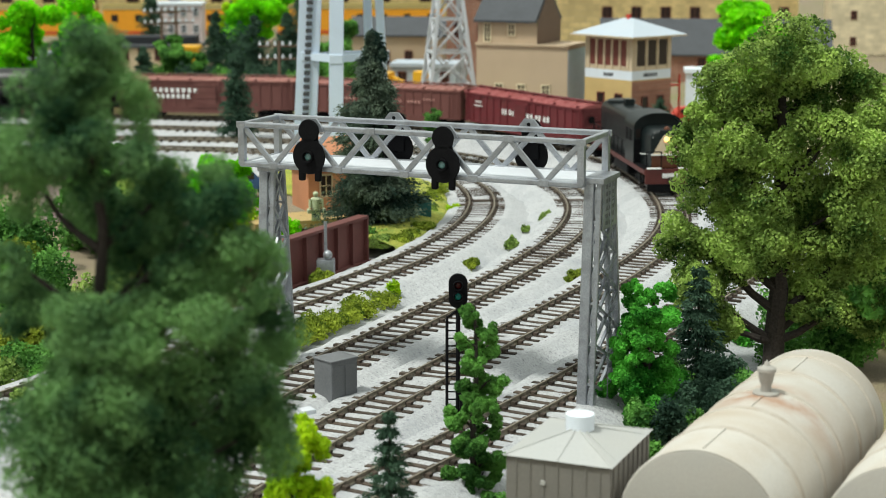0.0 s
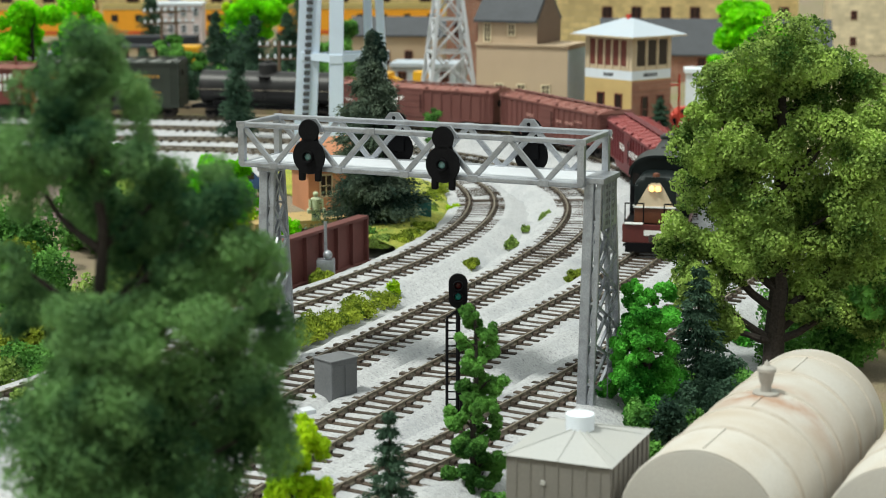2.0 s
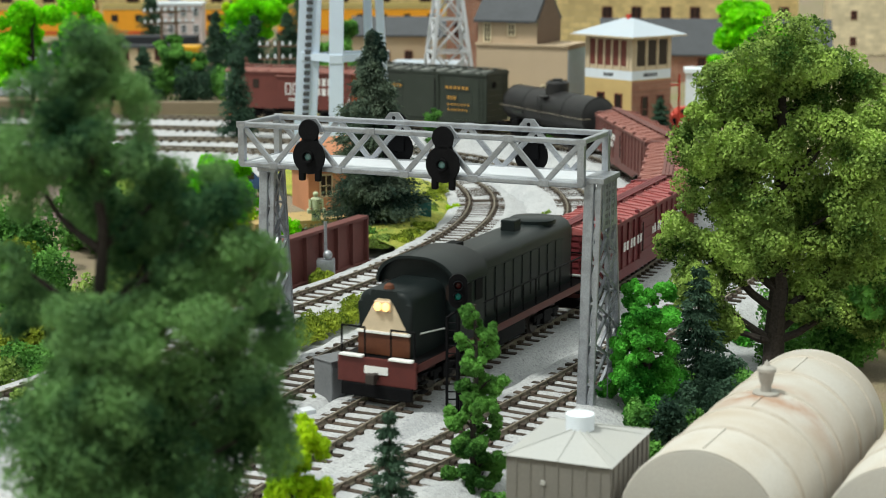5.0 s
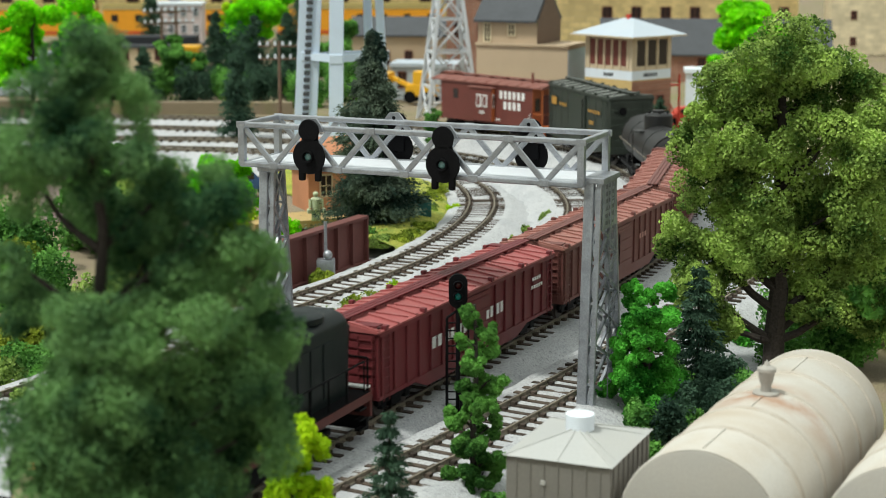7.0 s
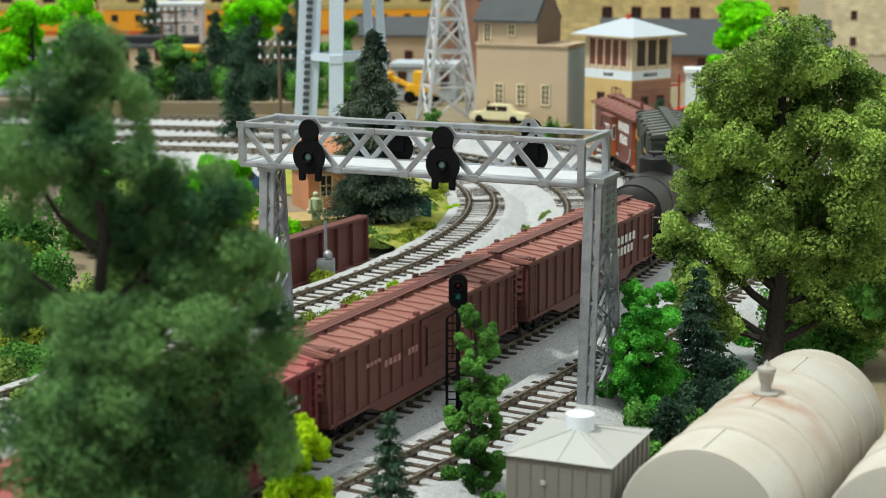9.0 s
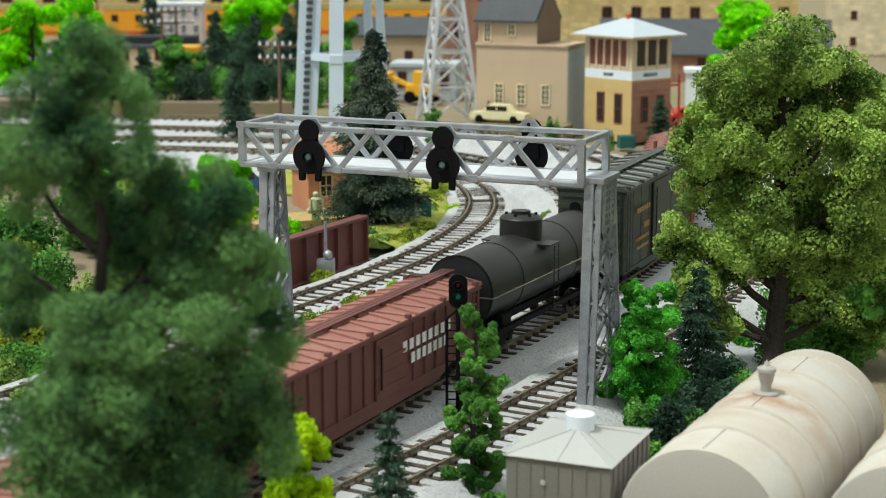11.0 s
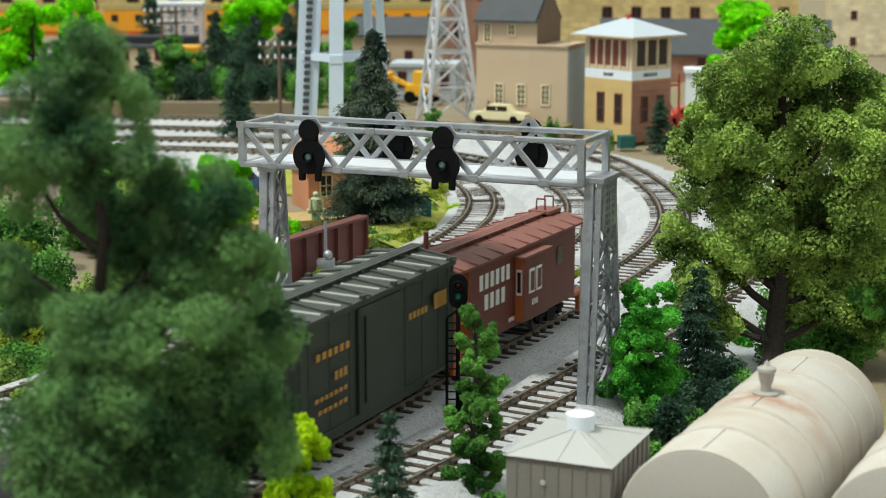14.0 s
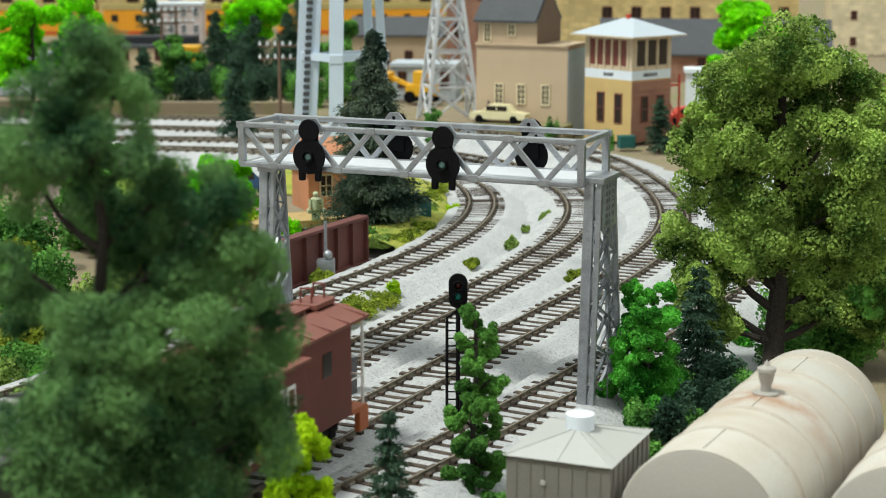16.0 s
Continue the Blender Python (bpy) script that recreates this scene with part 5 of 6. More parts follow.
def lattice_tower():
    root = thing("lattice_tower", "silver-grey open lattice steel tower", "tower", 0.5, 163.5, -1.1, 12)
    h, n = 15.0, 5
    c = lambda k, z: Vector((((-1, 1, 1, -1)[k]) * (2.5 - 1.75 * z / h), ((-1, -1, 1, 1)[k]) * (2.5 - 1.75 * z / h), z))
    for k in range(4):
        part("leg", beam(solid(), c(k, 0), c(k, h), 0.3, 0.3), "deck", root)
        for j in range(n):
            z0, z1 = h * (1 - (1 - j / n) ** 1.15), h * (1 - (1 - (j + 1) / n) ** 1.15)
            k2 = (k + 1) % 4
            part("brace", beam(solid(), c(k, z0), c(k2, z1), 0.17), "deck", root)
            part("brace", beam(solid(), c(k2, z0), c(k, z1), 0.17), "deck", root)
            part("strut", beam(solid(), c(k, z1), c(k2, z1), 0.2), "deck", root)
    return root


def small_station():
    root = thing("station_house", "salmon-walled small station house with an orange gable roof", "building", -8.6, 107.0, -0.9, 24)
    part("wall", box(solid(), 0, 0, 0.5, 5.0, 3.2, 3.7), "station", root)
    bm = solid()
    prism(bm, [(-0.5, 3.55), (1.6, 5.1), (3.7, 3.55), (3.7, 3.4), (-0.5, 3.4)], -0.4, 5.4)
    part("roof", bm, "station", root, "faded orange gable roof")
    sash(root, 0.9, 1.5, "cream", put(1.2, 0, 1.4), 1, 1)
    part("door", box(solid(), 2.6, -0.04, 0.5, 3.5, 0, 2.9), "maroon", root)
    part("platform", box(solid(), -4.5, -2.8, 0.0, 6.5, 0.4, 0.5, 0.03), "platform", root, "ochre platform deck")
    return root


def figurine():
    bm = solid()
    for x in (-0.16, 0.16):
        rod(bm, (x, 0, 0), (x, 0, 0.95), 0.16, 0.17)
    rod(bm, (0, 0, 0.85), (0, 0, 1.6), 0.32, 0.36, 12)
    ball(bm, (0, 0, 1.58), 0.37, 1, 0.75, 0.5)
    ball(bm, (0, 0, 1.95), 0.2)
    for x in (-0.42, 0.42):
        rod(bm, (x, -0.05, 1.6), (x * 1.05, -0.15, 0.95), 0.12, 0.1)
    for x in (-0.52, 0.5):
        box(bm, x - 0.13, -0.3, 0.6, x + 0.13, 0.05, 0.9, 0.04)
    bmesh.ops.scale(bm, vec=(0.9, 0.9, 0.86), verts=bm.verts)
    return lone("figurine", bm, "figure", "pale green painted standing model figure on the platform", "figurine", -7.9, 103.9, -0.4, 20, smooth=True)


def utility_pole(x, y, h, turn):
    root = thing("utility_pole", "brown telegraph pole with white insulators on cross arms", "utility pole", x, y, -1.2, turn, group="telegraph poles")
    part("pole", rod(solid(), (0, 0, -0.3), (0, 0, h), 0.2, 0.14), "wood", root)
    for z in (h - 0.5, h - 1.75):
        arm = part("cross_arm", beam(solid(), (-2.0, 0, z), (2.0, 0, z), 0.16), "wood", root)
        for k in range(6):
            xx = -1.85 + 3.7 * k / 5
            part("insulator", rod(solid(), (xx, 0, z + 0.08), (xx, 0, z + 0.45), 0.12, 0.09, 8), "white", arm, "white insulator")
    return root


def saloon_car(label, x, y, turn, paint):
    root = thing("car", label, "car", x, y, -1.0, turn, group="parked cars")
    bm = solid()
    prism(bm, [(-2.6, 0.35), (-2.65, 0.85), (-1.5, 1.0), (1.4, 1.0), (2.5, 0.85), (2.55, 0.35)], -0.85, 0.85)
    bmesh.ops.rotate(bm, cent=(0, 0, 0), matrix=Matrix.Rotation(radians(90), 3, "Z"), verts=bm.verts)
    part("body", bm, paint, root)
    bm = solid()
    prism(bm, [(-1.5, 1.0), (-0.9, 1.6), (0.8, 1.6), (1.5, 1.0)], -0.72, 0.72)
    bmesh.ops.rotate(bm, cent=(0, 0, 0), matrix=Matrix.Rotation(radians(90), 3, "Z"), verts=bm.verts)
    cabin = part("cabin", bm, paint, root)
    for s in (-1, 1):
        for x0, x1 in ((-0.95, -0.05), (0.05, 0.95)):
            part("side_window", box(solid(), x0, s * 0.74 - 0.02, 1.08, x1, s * 0.74 + 0.02, 1.5), "glass", cabin)
        for xx in (-1.6, 1.6):
            part("wheel", rod(solid(), (xx, s * 0.9, 0.35), (xx, s * 0.6, 0.35), 0.36, None, 16), "black", root)
    return root


def coach(x, y, turn, paint, label):
    root = thing("passenger_coach", label, "passenger coach", x, y, -0.9, turn, group="passenger coaches")
    part("body", box(solid(), -13, -1.7, 0.9, 13, 1.7, 4.3, 0.1), paint, root)
    bm = solid()
    prism(bm, [(-1.75, 4.2), (-1.3, 4.75), (-0.5, 5.0), (0.5, 5.0), (1.3, 4.75), (1.75, 4.2)], -13, 13)
    part("roof", bm, "oldgold", root)
    for k in range(7):
        xx = -11.2 + 3.7 * k
        part("window", box(solid(), xx - 0.5, -1.75, 2.7, xx + 0.5, -1.7, 3.6), "glass", root)
    part("stripe", box(solid(), -13, -1.74, 1.2, 13, -1.7, 1.5), "redpaint", root)
    for xx in (-9.5, 9.5):
        part("truck", box(solid(), xx - 2.2, -1.2, 0.1, xx + 2.2, 1.2, 0.9, 0.1), "black", root)
    return root


def block(name, label, x, y, w, d, h, turn, wall, roof, rows, cols, win="maroon", roof_h=0.0, ww=1.0, wh=1.8, z=-1.2):
    """A plain building with storeys of windows on its front."""
    root = thing(name, label, "building", x, y, z, turn, group="background buildings")
    part("wall", box(solid(), 0, 0, 0, w, d, h), wall, root)
    bm = solid()
    if roof_h:
        prism(bm, [(-0.3, h), (d / 2, h + roof_h), (d + 0.3, h), (d + 0.3, h - 0.2), (-0.3, h - 0.2)], -0.4, w + 0.4)
    else:
        box(bm, -0.2, -0.2, h - 0.05, w + 0.2, d + 0.2, h + 0.35)
    part("roof", bm, roof, root)
    for r in range(rows):
        for c in range(cols):
            sash(root, ww, wh, win, put(w * (c + 0.5) / cols, 0, h * (r + 0.35) / rows), 1, 1)
    return root


def yellow_loader(x, y):
    root = thing("loader", "yellow model construction loader with raised bucket", "construction vehicle", x, y, -1.1, 160)
    part("body", box(solid(), -1.4, -0.8, 0.6, 1.4, 0.8, 1.7, 0.1), "yellow", root)
    part("cab", box(solid(), -0.4, -0.7, 1.7, 0.7, 0.7, 2.9, 0.08), "yellow", root)
    part("arm", beam(solid(), (1.0, 0, 1.4), (3.2, 0, 2.3), 0.5, 0.35), "yellow", root)
    part("bucket", box(solid(), 3.0, -0.9, 1.7, 3.8, 0.9, 2.7, 0.1), "yellow", root)
    for xx in (-0.9, 0.9):
        for s in (-1, 1):
            part("wheel", rod(solid(), (xx, s * 0.6, 0.55), (xx, s * 1.05, 0.55), 0.55, None, 16), "black", root)
    return root


# ---- the setting ----
ground_sheet()
sA, sB, sC, sD = (span(ln, 44) for ln in (LINE_A, LINE_B, LINE_C, LINE_D))
track("track_inner", LINE_A, 90, sA - 2, t0=90)
track("track_middle", LINE_B, 90, sB - 2)
track("track_main", LINE_C, 30, sC + 60, t0=90, t1=sC)
track("track_outer", LINE_D, 2, sD - 2)
lone("turf", ribbon(solid(), LINE_A, 112, span(LINE_A, 93), [(-1.95, -0.75), (-2.3, -0.25), (-3.4, 0.05), (-5.5, -0.05), (-8.0, -0.6), (-10.5, -1.4)], 0.8, 0.3), "grass", "yellow-green scatter turf along the inner track", "grass", kind="structure", smooth=True)
track("track_back", LINE_E, 60, LINE_E[0][-1] - 2)

# ---- the things ----
signal_bridge()
dwarf_signal()
grey_cabinet()
relay_post()
lone("junction_case", box(solid(), -0.28, -0.28, 0, 0.28, 0.28, 0.85, 0.05), "deck", "small pale grey junction case in the ballast", "cabinet", -5.15, 61.6, -0.95, 30)
girder()
metal_shed()
storage_tank("large cream cylindrical storage tank with a rust-stained vent", 7.0, 44.0, 1.56, -26.6)
storage_tank("second cream cylindrical storage tank beside the first", 12.3, 42.6, 1.56, -26.6, False)
tan_warehouse()
signal_tower()
water_tower()
lattice_tower()
small_station()
figurine()
utility_pole(-16.0, 166, 7.6, 6)
utility_pole(-29.7, 190, 9.7, 4)
utility_pole(-31.5, 191, 9.5, 4)
saloon_car("cream model saloon car parked by the warehouse", 5.0, 150.6, -20, "carcream").location.z = 0.25 * U
lone("yard", box(solid(), -3.5, -2.8, 0, 9.2, 0, 1.45, 0.05), "ground", "raised brown earth yard before the warehouse", "yard", 3.0, 153.0, -1.2, -22, kind="structure")
saloon_car("blue model car parked near the station house", -14.5, 118, 40, "bluecar")
resize(yellow_loader(-2.2, 180), 1.15, 1.15, 1.15)
lone("litter_bin", box(solid(), -0.9, -0.6, 0, 0.9, 0.6, 1.3, 0.08), "teal", "teal green square bin on grass", "bin", -1.75, 103.6, -0.25, 20)
lone("litter_bin", box(solid(), -0.7, -0.5, 0, 0.7, 0.5, 1.1, 0.08), "teal", "small teal green bin beside the tower", "bin", 15.6, 143.3, -1.1, 10)

# the far end of the layout
resize(coach(-40, 268, 3, "coach", "orange model passenger coach with a dull gold roof"), 1, 1, 1.22)
resize(coach(-67, 266.5, 3, "coach", "orange model passenger coach with a dull gold roof"), 1, 1, 1.22)
resize(coach(-13, 269.5, 3, "coach", "orange model passenger coach with a dull gold roof"), 1, 1, 1.22)
block("far_mill", "long yellow stone mill with rows of arched windows", -110, 300, 118, 12, 16, 2, "stone", "slate", 2, 16, ww=2.2, wh=3.4)
block("far_mill", "yellow stone mill wing with dark arched windows", 14, 262, 40, 14, 16, -4, "stone", "slate", 2, 9, ww=1.6, wh=3.4)
block("far_terrace", "sandy stone terrace with small dark windows", 56, 246, 50, 14, 15, -8, "graystone", "slate", 4, 8, ww=0.9, wh=1.3)
block("yellow_house", "tall yellow stone silo house behind the warehouse", 10.3, 173, 5.6, 6, 13, -4, "stone", "slate", 0, 1)
block("dark_shed", "low grey shed with a broad dark slate roof", 16, 205, 30, 9, 3.4, -8, "brick", "slate", 1, 5, roof_h=4.0)
block("brick_house", "tall red brick house behind the lattice tower", 0.4, 196, 8, 8, 13.0, -4, "brick", "slate", 3, 3)
block("brick_house", "low brown brick house with a dark roof", -11, 205, 11, 8, 5.6, -4, "tan", "slate", 1, 4, roof_h=2)
block("pale_house", "low pale shed beside the lattice tower", -5.6, 184, 7, 5, 3.6, -8, "bluegrey", "tinroof", 1, 3)
block("cream_shop", "cream low shop with a dark flat roof", -43, 224, 11, 6, 2.6, 2, "cream", "slate", 1, 5)
block("yellow_kiosk", "bright yellow kiosk beside the cream shop", -33.5, 214, 2.6, 3, 3.2, 0, "yellow", "yellow", 0, 1)
block("grey_shed", "grey-blue shed beside the back tracks", -52, 188, 8, 5, 4.2, 4, "bluegrey", "tinroof", 1, 3)
block("pink_hut", "pale pink hut seen through the foliage", -26, 108, 5.5, 3.5, 2.8, 10, "pink", "pink", 0, 1)
# a plain white block stands in for a parked truck
block("white_truck_block", "small white block for a truck beside the red staircase", 24.6, 172, 3, 3, 4, -8, "white", "white", 0, 1)


def canopy(x, y, w, label):
    root = thing("canopy", label, "platform canopy", x, y, -1.2, 2)
    part("roof", box(solid(), 0, 0, 1.9, w, 4, 3.95, 0.1), "tarred", root)
    for k in range(5):
        part("post", rod(solid(), (0.4 + (w - 0.8) * k / 4, 0.4, 0), (0.4 + (w - 0.8) * k / 4, 0.4, 1.95), 0.22), "black", root)
    return root


block("blush_house", "pale pink house with rows of white windows behind the canopy", -41.5, 244, 7.0, 5, 7.2, 2, "blush", "white", 3, 4, win="white", ww=0.8, wh=1.2)
canopy(-45.8, 226, 13, "dark flat-roofed platform canopy on black posts")
lone("retaining_wall", box(solid(), 0, 0, 0, 70, 1.0, 1.3, 0.05), "ground", "low brown retaining wall behind the back tracks", "wall", -85, 171, -1.2, -2)
saloon_car("red model car parked behind the tower", 23.2, 160, 10, "redpaint")
saloon_car("white model car parked by the terrace", 52, 222, -10, "white")
saloon_car("blue model car parked by the terrace", 45, 224, -10, "bluecar")

# ---- trees ----
tree("tall dark green feathery model tree close to the viewer", -7.5, 36.0, -0.2, 14.2, 0.26,
     [(-0.6, -0.8, 6.6, 1.5, 1.0, 1.3), (-0.55, -0.7, 8.0, 0.95, 0.9, 1.0), (-0.2, -0.9, 7.2, 1.2, 0.9, 0.9), (1.2, -0.9, 6.2, 1.6, 1.0, 1.3), (0.4, -1.0, 8.0, 1.4, 0.9, 1.2), (0.24, 0.81, 11.81, 1.05, 0.81, 0.97), (0.97, 0.97, 10.68, 1.13, 0.97, 1.13), (3.25, 0.0, 6.96, 1.0, 0.81, 1.2), (-0.4, 0.65, 7.44, 1.29, 0.97, 1.13), (-0.08, -0.32, 15.45, 0.89, 0.73, 0.81), (-0.81, -0.57, 14.64, 0.97, 0.73, 0.81), (0.57, -0.16, 14.56, 0.89, 0.73, 0.81), (-1.21, -0.57, 13.59, 1.21, 0.97, 0.81), (0.16, -0.81, 13.35, 1.29, 1.05, 0.97), (1.21, -0.08, 13.35, 0.57, 0.4, 0.73), (-1.78, 0.49, 12.62, 0.89, 0.65, 0.89), (2.02, 0.4, 12.62, 1.05, 0.81, 0.89), (1.13, 0.32, 12.05, 0.97, 0.81, 0.89), (2.83, -0.4, 11.81, 1.05, 0.81, 0.97), (1.94, 0.08, 11.08, 1.38, 1.05, 0.97), (3.32, -0.24, 10.84, 0.81, 0.65, 0.89), (-1.9, -0.4, 11.0, 0.6, 0.5, 0.5), (0.32, -0.73, 9.71, 1.38, 1.05, 0.89), (1.78, -0.65, 9.55, 1.62, 1.29, 0.97), (3.16, 0.73, 9.22, 1.21, 0.97, 0.97), (-0.75, 0.49, 8.74, 0.8, 0.7, 0.8), (0.24, 0.73, 8.09, 1.78, 1.38, 1.13), (2.35, 0.73, 7.77, 1.78, 1.38, 1.21), (3.3, -0.32, 8.09, 0.73, 0.57, 1.1), (-1.54, -0.4, 6.88, 1.38, 1.13, 1.13), (0.4, 0.32, 6.23, 1.86, 1.38, 1.13), (2.4, 0.49, 6.0, 1.2, 1.0, 1.1), (-1.78, 0.32, 9.95, 0.73, 0.57, 0.65), (3.88, 0.24, 9.3, 0.49, 0.4, 0.73)],
     280000, 0.038, "leaf_dark", 3, fine=13, sag=0.16, foot=-1.3)
tree("tall olive green feathery model tree beside the outer track", 14.06, 70.0, -1.0, 11.5, 0.5,
     [(0.0, -1.3, 13.6, 2.2, 1.8, 1.6), (-2.0, 0.3, 12.3, 1.9, 1.5, 1.6), (1.9, 0.5, 12.3, 2.1, 1.7, 1.6), (3.6, 0.0, 11.1, 1.9, 1.5, 1.9), (-3.4, -0.6, 10.0, 1.4, 1.1, 1.4), (-1.0, -0.1, 10.2, 2.3, 1.9, 1.9), (1.6, -1.5, 9.7, 2.6, 2.1, 1.9), (4.0, 1.0, 8.3, 1.7, 1.3, 2.1), (-2.8, 0.9, 7.6, 1.7, 1.3, 1.4), (-0.5, 0.2, 7.6, 2.4, 1.9, 1.9), (2.2, -0.7, 6.9, 2.6, 2.1, 1.9), (-3.9, 0.7, 5.7, 1.3, 1.0, 1.2), (-2.0, 0.2, 5.2, 1.7, 1.3, 1.4), (1.1, 1.1, 5.2, 2.1, 1.7, 1.7), (3.9, 0.8, 5.4, 1.7, 1.3, 1.9), (-3.4, 0.0, 3.5, 1.2, 1.0, 1.4), (-2.4, -0.1, 2.0, 1.1, 0.9, 1.0), (1.9, 0.3, 3.0, 1.9, 1.5, 1.4), (4.0, -0.1, 3.0, 1.4, 1.1, 1.4), (-1.1, -0.8, 5.9, 1.7, 1.3, 1.4), (-3.2, -0.2, 11.1, 0.9, 0.7, 0.9)],
     190000, 0.068, "leaf_olive", 5, fine=15)
def column(rnd, height, low, reach, n):
    """Small clumps set alternately up a trunk."""
    out = []
    for q in range(n):
        f = q / (n - 1)
        r = reach * (1.0 - 0.45 * f) * rnd.uniform(0.8, 1.15)
        a = q * 2.4 + rnd.uniform(-0.4, 0.4)
        out.append((math.cos(a) * r * 0.75, math.sin(a) * r * 0.6, low + (height - low) * f, r * 0.75, r * 0.65, max(0.3, r * 0.66)))
    return out


tree("slim dark green model tree beside the mast signal", 1.1, 54.0, -1.6, 7.2, 0.14, column(random.Random(6), 7.1, 0.4, 0.95, 21), 60000, 0.045, "leaf_mid", 7, fine=6)
tree("rounded grass-green model tree by the signal bridge leg", 7.85, 63.6, -1.5, 4.6, 0.2, column(random.Random(8), 5.5, 0.6, 1.45, 18), 70000, 0.052, "leaf_green", 9, fine=7)
tree("olive model tree behind the inner track", -15.5, 88, -1.2, 6, 0.2, column(random.Random(9), 6.0, 0.6, 2.2, 14), 24000, 0.09, "leaf_olive", 71, fine=7)
tree("deep green model tree behind the inner track", -20.0, 98, -1.2, 6, 0.2, column(random.Random(10), 6.5, 0.6, 2.4, 14), 24000, 0.1, "leaf_mid", 72, fine=7)
tree("vivid green model tree behind the inner track", -13.9, 110, -1.2, 3.4, 0.2, column(random.Random(11), 3.5, 0.6, 1.5, 12), 24000, 0.1, "leaf_bright", 73, fine=7)
tree("lime green rounded model shrub beside the small spruce", -3.9, 44.0, -1.3, 5.4, 0.12, column(random.Random(14), 5.8, 1.2, 1.15, 20), 42000, 0.045, "leaf_lime", 11, fine=6)
spruce("small dark blue-green spruce with a pale tip", -1.55, 47.0, -1.3, 5.6, 1.9, "leaf_spruce", 13, 5000, 0.1)
spruce("large frosted dark spruce behind the signal bridge", -4.2, 101.6, -1.2, 12.8, 5.0, "leaf_frost", 15, 120000, 0.12, boughs=6, uneven=0.45)
for (px_, py_, h, w, sd) in ((-17.5, 143.5, 9.0, 3.2, 21), (-25, 188, 9.5, 4.0, 22), (-31, 176, 6.5, 3.4, 23), (-21, 190, 9, 5, 24), (-17, 186, 9.5, 5, 25), (-29, 240, 11, 5, 26), (-16.5, 200, 12, 5, 29), (-41, 240, 10, 5, 30)):
    spruce("dark green model spruce beside the back tracks", px_, py_, -1.2, h, w, "leaf_spruce", sd, 9000, 0.17)
spruce("small dark spruce beside the interlocking tower", 18.3, 142.5, -1.2, 4.6, 2.4, "leaf_spruce", 27, 3000, 0.18)
spruce("dark spruce behind the round green tree", 10.6, 68.5, -1.4, 5.5, 2.6, "leaf_spruce", 28, 6000, 0.13)
for (tx, ty, tz, h, w, lf, sd) in ((-41.5, 172, -1.2, 11.5, 6.0, "leaf_bright", 31), (-36, 176, -1.2, 12.0, 5.0, "leaf_bright", 45), (-22, 205, -1.2, 13.5, 6.5, "leaf_bright", 32), (30.4, 174, -1.2, 11.6, 9.0, "leaf_bright", 33), (-12, 190, -1.2, 9, 4, "leaf_mid", 41), (-28, 182, -1.2, 7, 4, "leaf_mid", 42), (50, 170, -1.2, 9, 6, "leaf_olive", 43), (20, 72, -1.2, 5.5, 4, "leaf_mid", 44), (-26, 215, -1.2, 10, 4.0, "leaf_lime", 34), (-4.0, 108, -1.2, 5.0, 2.2, "leaf_bright", 35), (-13.5, 97.5, -1.2, 5.6, 2.4, "leaf_bright", 36), (-1.2, 143.0, -1.2, 3.6, 1.8, "leaf_mid", 37), (-9, 172, -1.2, 6, 3, "leaf_mid", 38), (26, 84, -1.2, 6, 4, "leaf_olive", 39), (30, 100, -1.2, 9, 5, "leaf_olive", 40)):
    rr = random.Random(sd)
    cl = [(rr.uniform(-0.5, 0.5) * w, rr.uniform(-0.5, 0.5) * w, h * f, w * 0.42, w * 0.42, h * 0.17) for f in (0.35, 0.45, 0.55, 0.62, 0.72, 0.84)]
    nm = {"leaf_bright": "vivid green", "leaf_lime": "yellow-green", "leaf_mid": "deep green", "leaf_olive": "olive green"}[lf]
    tree(nm + " model tree in the scenery", tx, ty, tz, h * 0.8, 0.05 * w, cl, 9000, 0.04 * w, lf, sd, fine=6)

# tufts and bushes on the ballast
for k, (bx, by, rx, rz, lf) in enumerate(((-7.0, 74.0, 1.2, 0.85, "leaf_yellow"), (-6.4, 75.6, 1.2, 0.85, "leaf_yellow"), (-5.6, 77.2, 1.2, 0.85, "leaf_yellow"), (-4.9, 78.8, 1.2, 0.85, "leaf_yellow"), (-4.1, 80.4, 1.2, 0.85, "leaf_yellow"), (-3.3, 82.2, 1.2, 0.85, "leaf_yellow"), (-2.6, 83.8, 0.45, 1.0, "leaf_lime"),
                                          (1.45, 91.6, 0.6, 0.6, "leaf_yellow"), (4.0, 97.1, 0.42, 0.75, "leaf_olive"), (5.1, 102.8, 0.26, 0.4, "leaf_olive"), (6.35, 105.5, 0.5, 0.8, "leaf_olive"), (7.1, 88.3, 0.55, 0.6, "leaf_yellow"), (6.5, 87.2, 0.4, 0.4, "leaf_yellow"), (-4.1, 98.0, 1.1, 1.2, "leaf_olive"), (-2.7, 97.4, 0.9, 0.9, "leaf_yellow"), (-6.4, 87.5, 0.7, 0.8, "leaf_yellow"), (-5.1, 63.6, 0.45, 0.7, "leaf_yellow"),
                                          (0.6, 108, 0.7, 0.8, "leaf_lime"), (-0.6, 112, 0.9, 1.0, "leaf_yellow"), (13.5, 139.8, 0.8, 1.8, "leaf_mid"), (9.5, 147.0, 0.7, 2.2, "leaf_mid"))):
    bush("clump of yellow-green scenic foliage on the ballast", bx, by, -0.9, rx, rx, rz, lf, 50 + k, 2200, 0.07, group="scenic tufts")

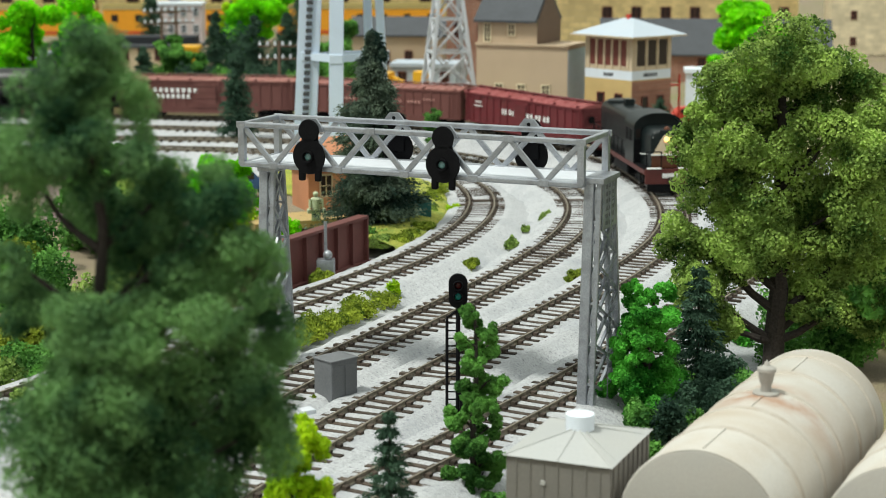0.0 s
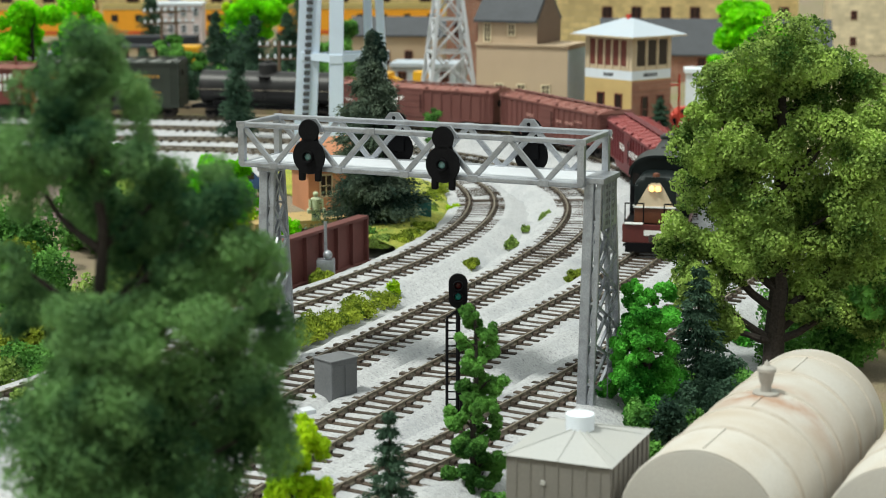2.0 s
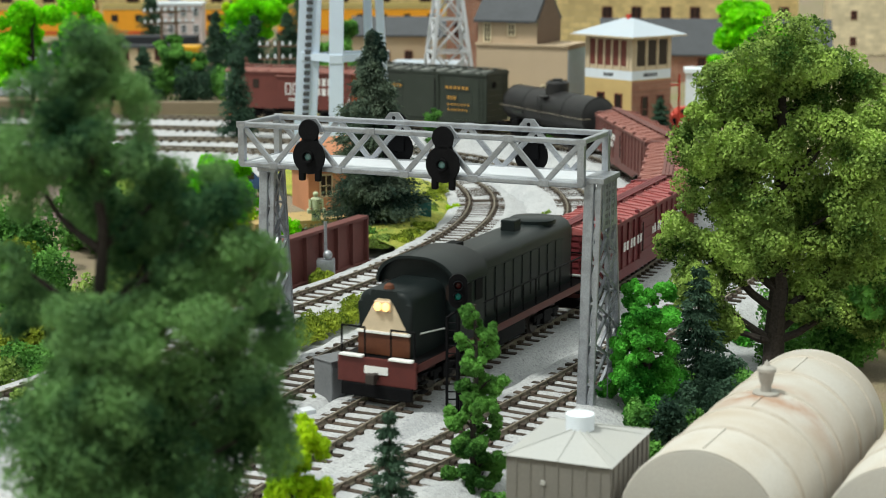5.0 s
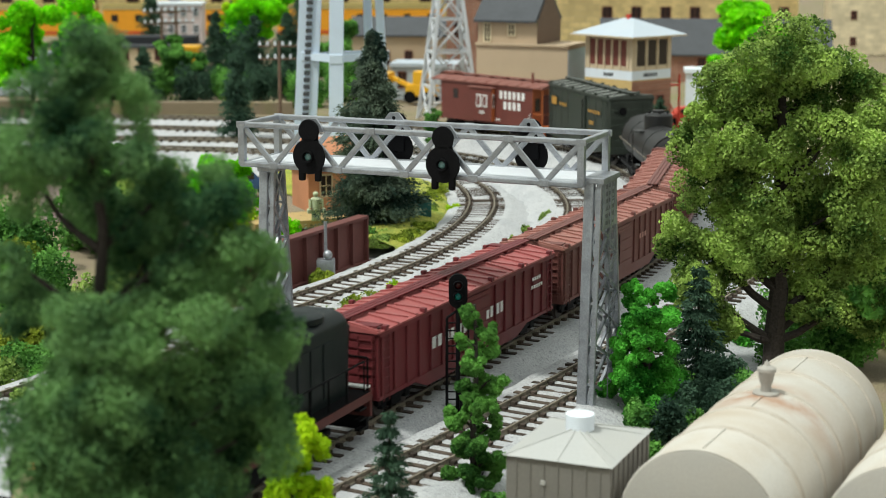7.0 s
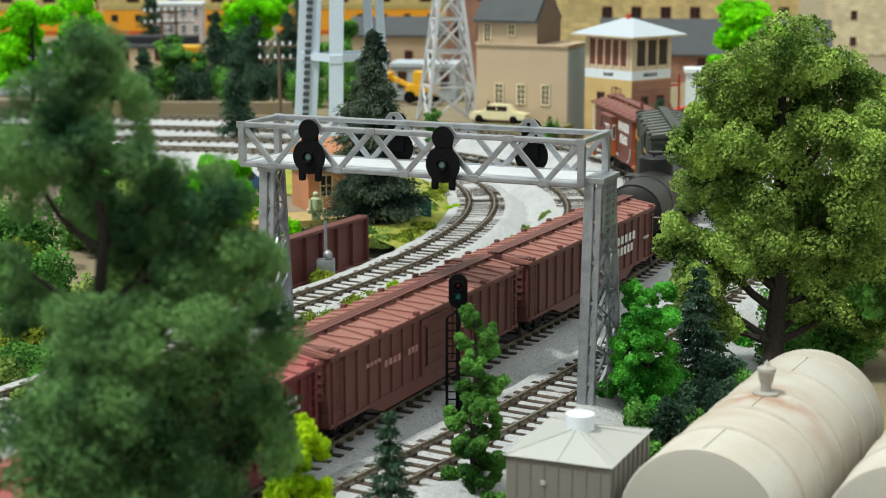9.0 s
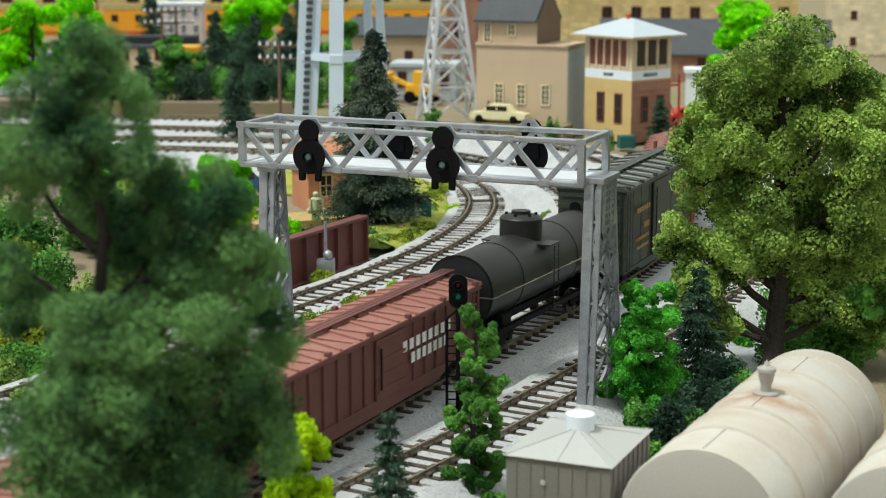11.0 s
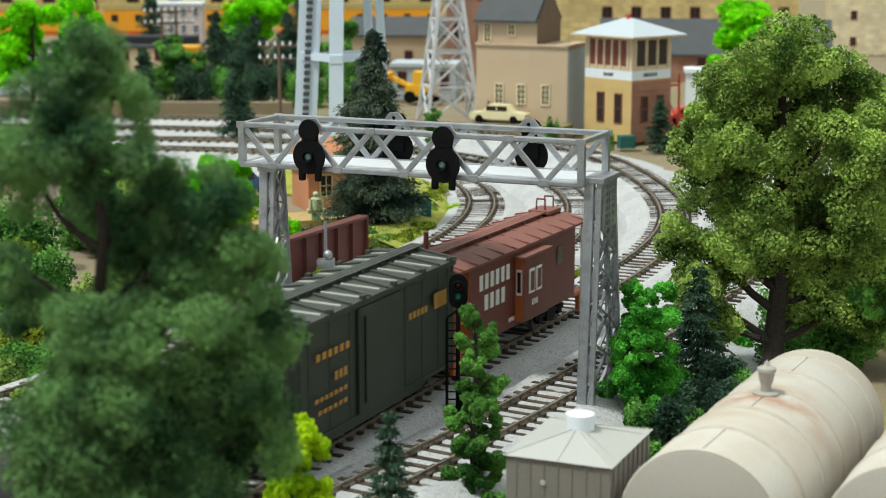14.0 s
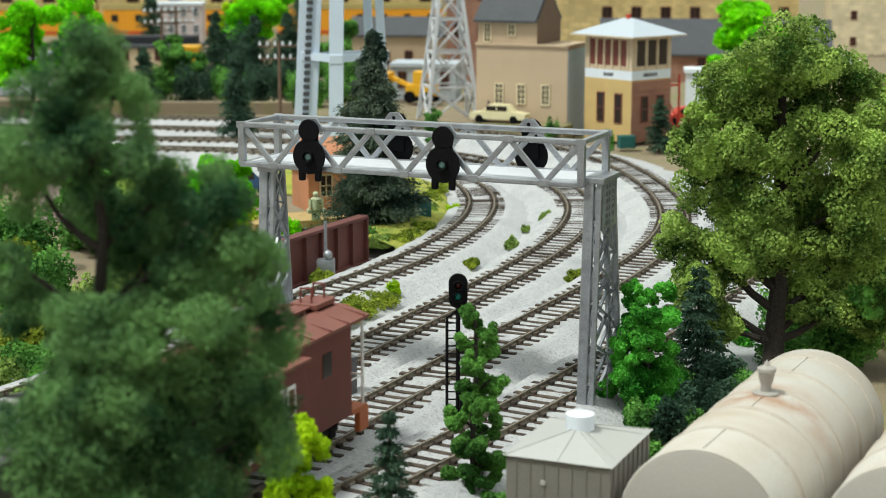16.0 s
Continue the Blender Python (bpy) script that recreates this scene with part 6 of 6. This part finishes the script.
for k, (bx, by, rx, rz, lf) in enumerate(((9.2, 66.5, 1.1, 2.0, "leaf_mid"), (7.4, 60.6, 0.9, 1.7, "leaf_mid"), (8.5, 60.8, 1.0, 1.9, "leaf_spruce"), (9.9, 62.4, 1.0, 1.8, "leaf_spruce"), (10.6, 64.5, 1.2, 1.6, "leaf_spruce"), (11.6, 67.5, 1.3, 2.0, "leaf_spruce"), (12.6, 65, 1.2, 1.6, "leaf_mid"), (15, 72.5, 1.5, 1.6, "leaf_mid"), (17.5, 74, 1.8, 2.2, "leaf_olive"), (20, 76, 1.8, 2.0, "leaf_olive"), (13.2, 75, 1.0, 1.2, "leaf_green"), (9.0, 61.5, 1.1, 1.2, "leaf_mid"), (7.0, 57.5, 0.9, 1.1, "leaf_mid"), (2.2, 52.5, 0.9, 1.0, "leaf_mid"), (2.9, 55.4, 0.6, 0.7, "leaf_olive"), (0.2, 50.8, 0.8, 0.8, "leaf_green"))):
    bush("dense dark green undergrowth beside the outer track", bx, by, -1.3, rx, rx, rz, lf, 90 + k, 3500, 0.07, group="undergrowth")

bank = [(-0.5, 113.5, 0.9, 0.8, "leaf_yellow"), (-1.0, 110.0, 1.0, 0.9, "leaf_yellow"), (0.2, 116.5, 0.8, 0.7, "leaf_yellow"), (-0.9, 106.5, 0.8, 0.7, "leaf_olive"), (-1.2, 100.2, 0.9, 0.6, "leaf_yellow"), (-2.6, 96.6, 0.9, 0.6, "leaf_yellow"), (-3.8, 95.4, 0.8, 0.7, "leaf_olive"), (-2.0, 98.3, 0.7, 0.5, "leaf_yellow"), (-4.6, 97.0, 0.9, 1.0, "leaf_mid")]
for k, (bx, by, rx, rz, lf) in enumerate(bank):
    bush("low yellow-green growth on the turf bank", bx, by, -0.45, rx, rx, rz, lf, 190 + k, 2600, 0.07, group="scenic tufts")

hedge = [(-22.5, 88, 2.4, 2.6, "leaf_yellow"), (-15.8, 63.5, 1.2, 1.4, "leaf_olive"), (-14.6, 60.5, 1.1, 1.2, "leaf_mid"), (-17.4, 69.5, 1.6, 1.7, "leaf_mid"), (-15.9, 72.5, 1.3, 1.2, "leaf_yellow"), (-13.4, 57.0, 1.0, 1.0, "leaf_olive"), (16.5, 77.5, 2.0, 3.4, "leaf_mid"), (19.0, 81.0, 2.2, 4.0, "leaf_olive"), (22.5, 86, 2.6, 4.4, "leaf_mid"), (24, 79, 2.2, 3.6, "leaf_olive"), (17.5, 72.5, 1.6, 2.2, "leaf_mid"), (-14.5, 176, 2.4, 4.0, "leaf_mid"), (-18.5, 177, 2.6, 4.5, "leaf_spruce"), (-22, 178, 2.6, 4.0, "leaf_mid"), (-26, 179, 2.6, 4.5, "leaf_spruce"), (-30.5, 181, 2.8, 4.0, "leaf_mid"), (-35, 183, 2.8, 3.4, "leaf_mid"), (-17, 192, 3, 7, "leaf_spruce"), (-24, 196, 3, 7, "leaf_spruce"), (-11, 182, 2.4, 4, "leaf_mid"), (20.5, 150, 1.2, 1.2, "leaf_mid"),
         (-18.3, 74, 2.2, 2.2, "leaf_yellow"), (-16.3, 80, 2.2, 2.4, "leaf_olive"), (-20.5, 82, 2.4, 3.2, "leaf_mid"), (-14.5, 84, 1.6, 1.8, "leaf_yellow"), (-24, 92, 3, 4, "leaf_mid"), (-13, 104, 1.5, 2, "leaf_lime"), (-19, 66, 2.0, 1.8, "leaf_olive"), (-9.8, 101, 1.2, 1.6, "leaf_bright")]
for k, (bx, by, rx, rz, lf) in enumerate(hedge):
    bush("leafy green hedge clump in the model scenery", bx, by, -1.3, rx, rx, rz, lf, 130 + k, 5000, 0.035 * rx + 0.03, group="hedge clumps")

# ---- the train ----
loco = resize(locomotive(), 1.034, 1.12, 1.2)
red_text = [(-6.6, -5.6, 2.7, 2.85, 4), (-6.8, -5.5, 2.35, 2.5, 5)]
name_text = [(3.2, 4.2, 1.95, 2.4, 2), (2.1, 3.0, 1.95, 2.4, 2), (0.9, 1.9, 1.95, 2.4, 2), (-1.6, -0.8, 2.05, 2.5, 2), (-2.6, -1.8, 2.05, 2.5, 2)]
cars = [
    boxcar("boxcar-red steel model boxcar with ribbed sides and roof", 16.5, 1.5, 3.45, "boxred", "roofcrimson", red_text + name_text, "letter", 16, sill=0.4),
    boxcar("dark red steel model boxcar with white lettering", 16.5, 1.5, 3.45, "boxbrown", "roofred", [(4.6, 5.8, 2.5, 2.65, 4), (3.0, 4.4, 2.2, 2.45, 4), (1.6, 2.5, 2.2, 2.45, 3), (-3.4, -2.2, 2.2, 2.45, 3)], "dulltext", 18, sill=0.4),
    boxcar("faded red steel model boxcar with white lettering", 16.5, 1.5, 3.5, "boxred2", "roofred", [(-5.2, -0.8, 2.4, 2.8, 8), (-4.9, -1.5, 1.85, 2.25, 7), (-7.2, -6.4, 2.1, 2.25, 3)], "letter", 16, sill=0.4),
    resize(tank_car(), 0.98, 1.08, 1.07),
    boxcar("dark olive-green model boxcar with yellow lettering and plated roof", 13.2, 1.7, 5.05, "olive", "oliveroof", [(2.4, 4.9, 3.7, 3.95, 6), (2.6, 3.6, 2.8, 3.1, 3), (2.6, 5.0, 2.3, 2.45, 7), (2.6, 4.8, 1.85, 2.0, 6), (-5.95, -4.1, 3.55, 4.15, 1), (-3.9, -2.2, 3.6, 3.85, 5)], "gold", 0, plug=True, door_w=3.4, rib_paint="ribpale"),
    resize(caboose(), 1.18, 1.06, 1.17),
]
SPEED = 10.6
# middle of each vehicle along the main line at the start of the clip
PLACES = [(loco, 200.4, 10.4), (cars[0], 182.5, 12.1), (cars[1], 165.1, 12.1), (cars[2], 147.7, 12.1), (cars[3], 132.0, 9.2), (cars[4], 117.1, 8.8), (cars[5], 103.3, 7.8)]


def motions():
    for ob, s0, base in PLACES:
        rows = []
        for k in range(33):
            t = k * 0.5
            s = s0 + SPEED * t
            f = min(1.0, max(0.0, (s - 178.0) / 27.0))
            s -= 3.4 * (1 - f * f * (3 - 2 * f))   # the train eases into the curve
            a, b = on_line(LINE_C, s + base / 2), on_line(LINE_C, s - base / 2)
            d, c = a - b, (a + b) / 2
            rows.append((t, put(c[0], c[1], 0.0, math.degrees(math.atan2(d[1], d[0])))))
        walk(ob, rows)


motions()
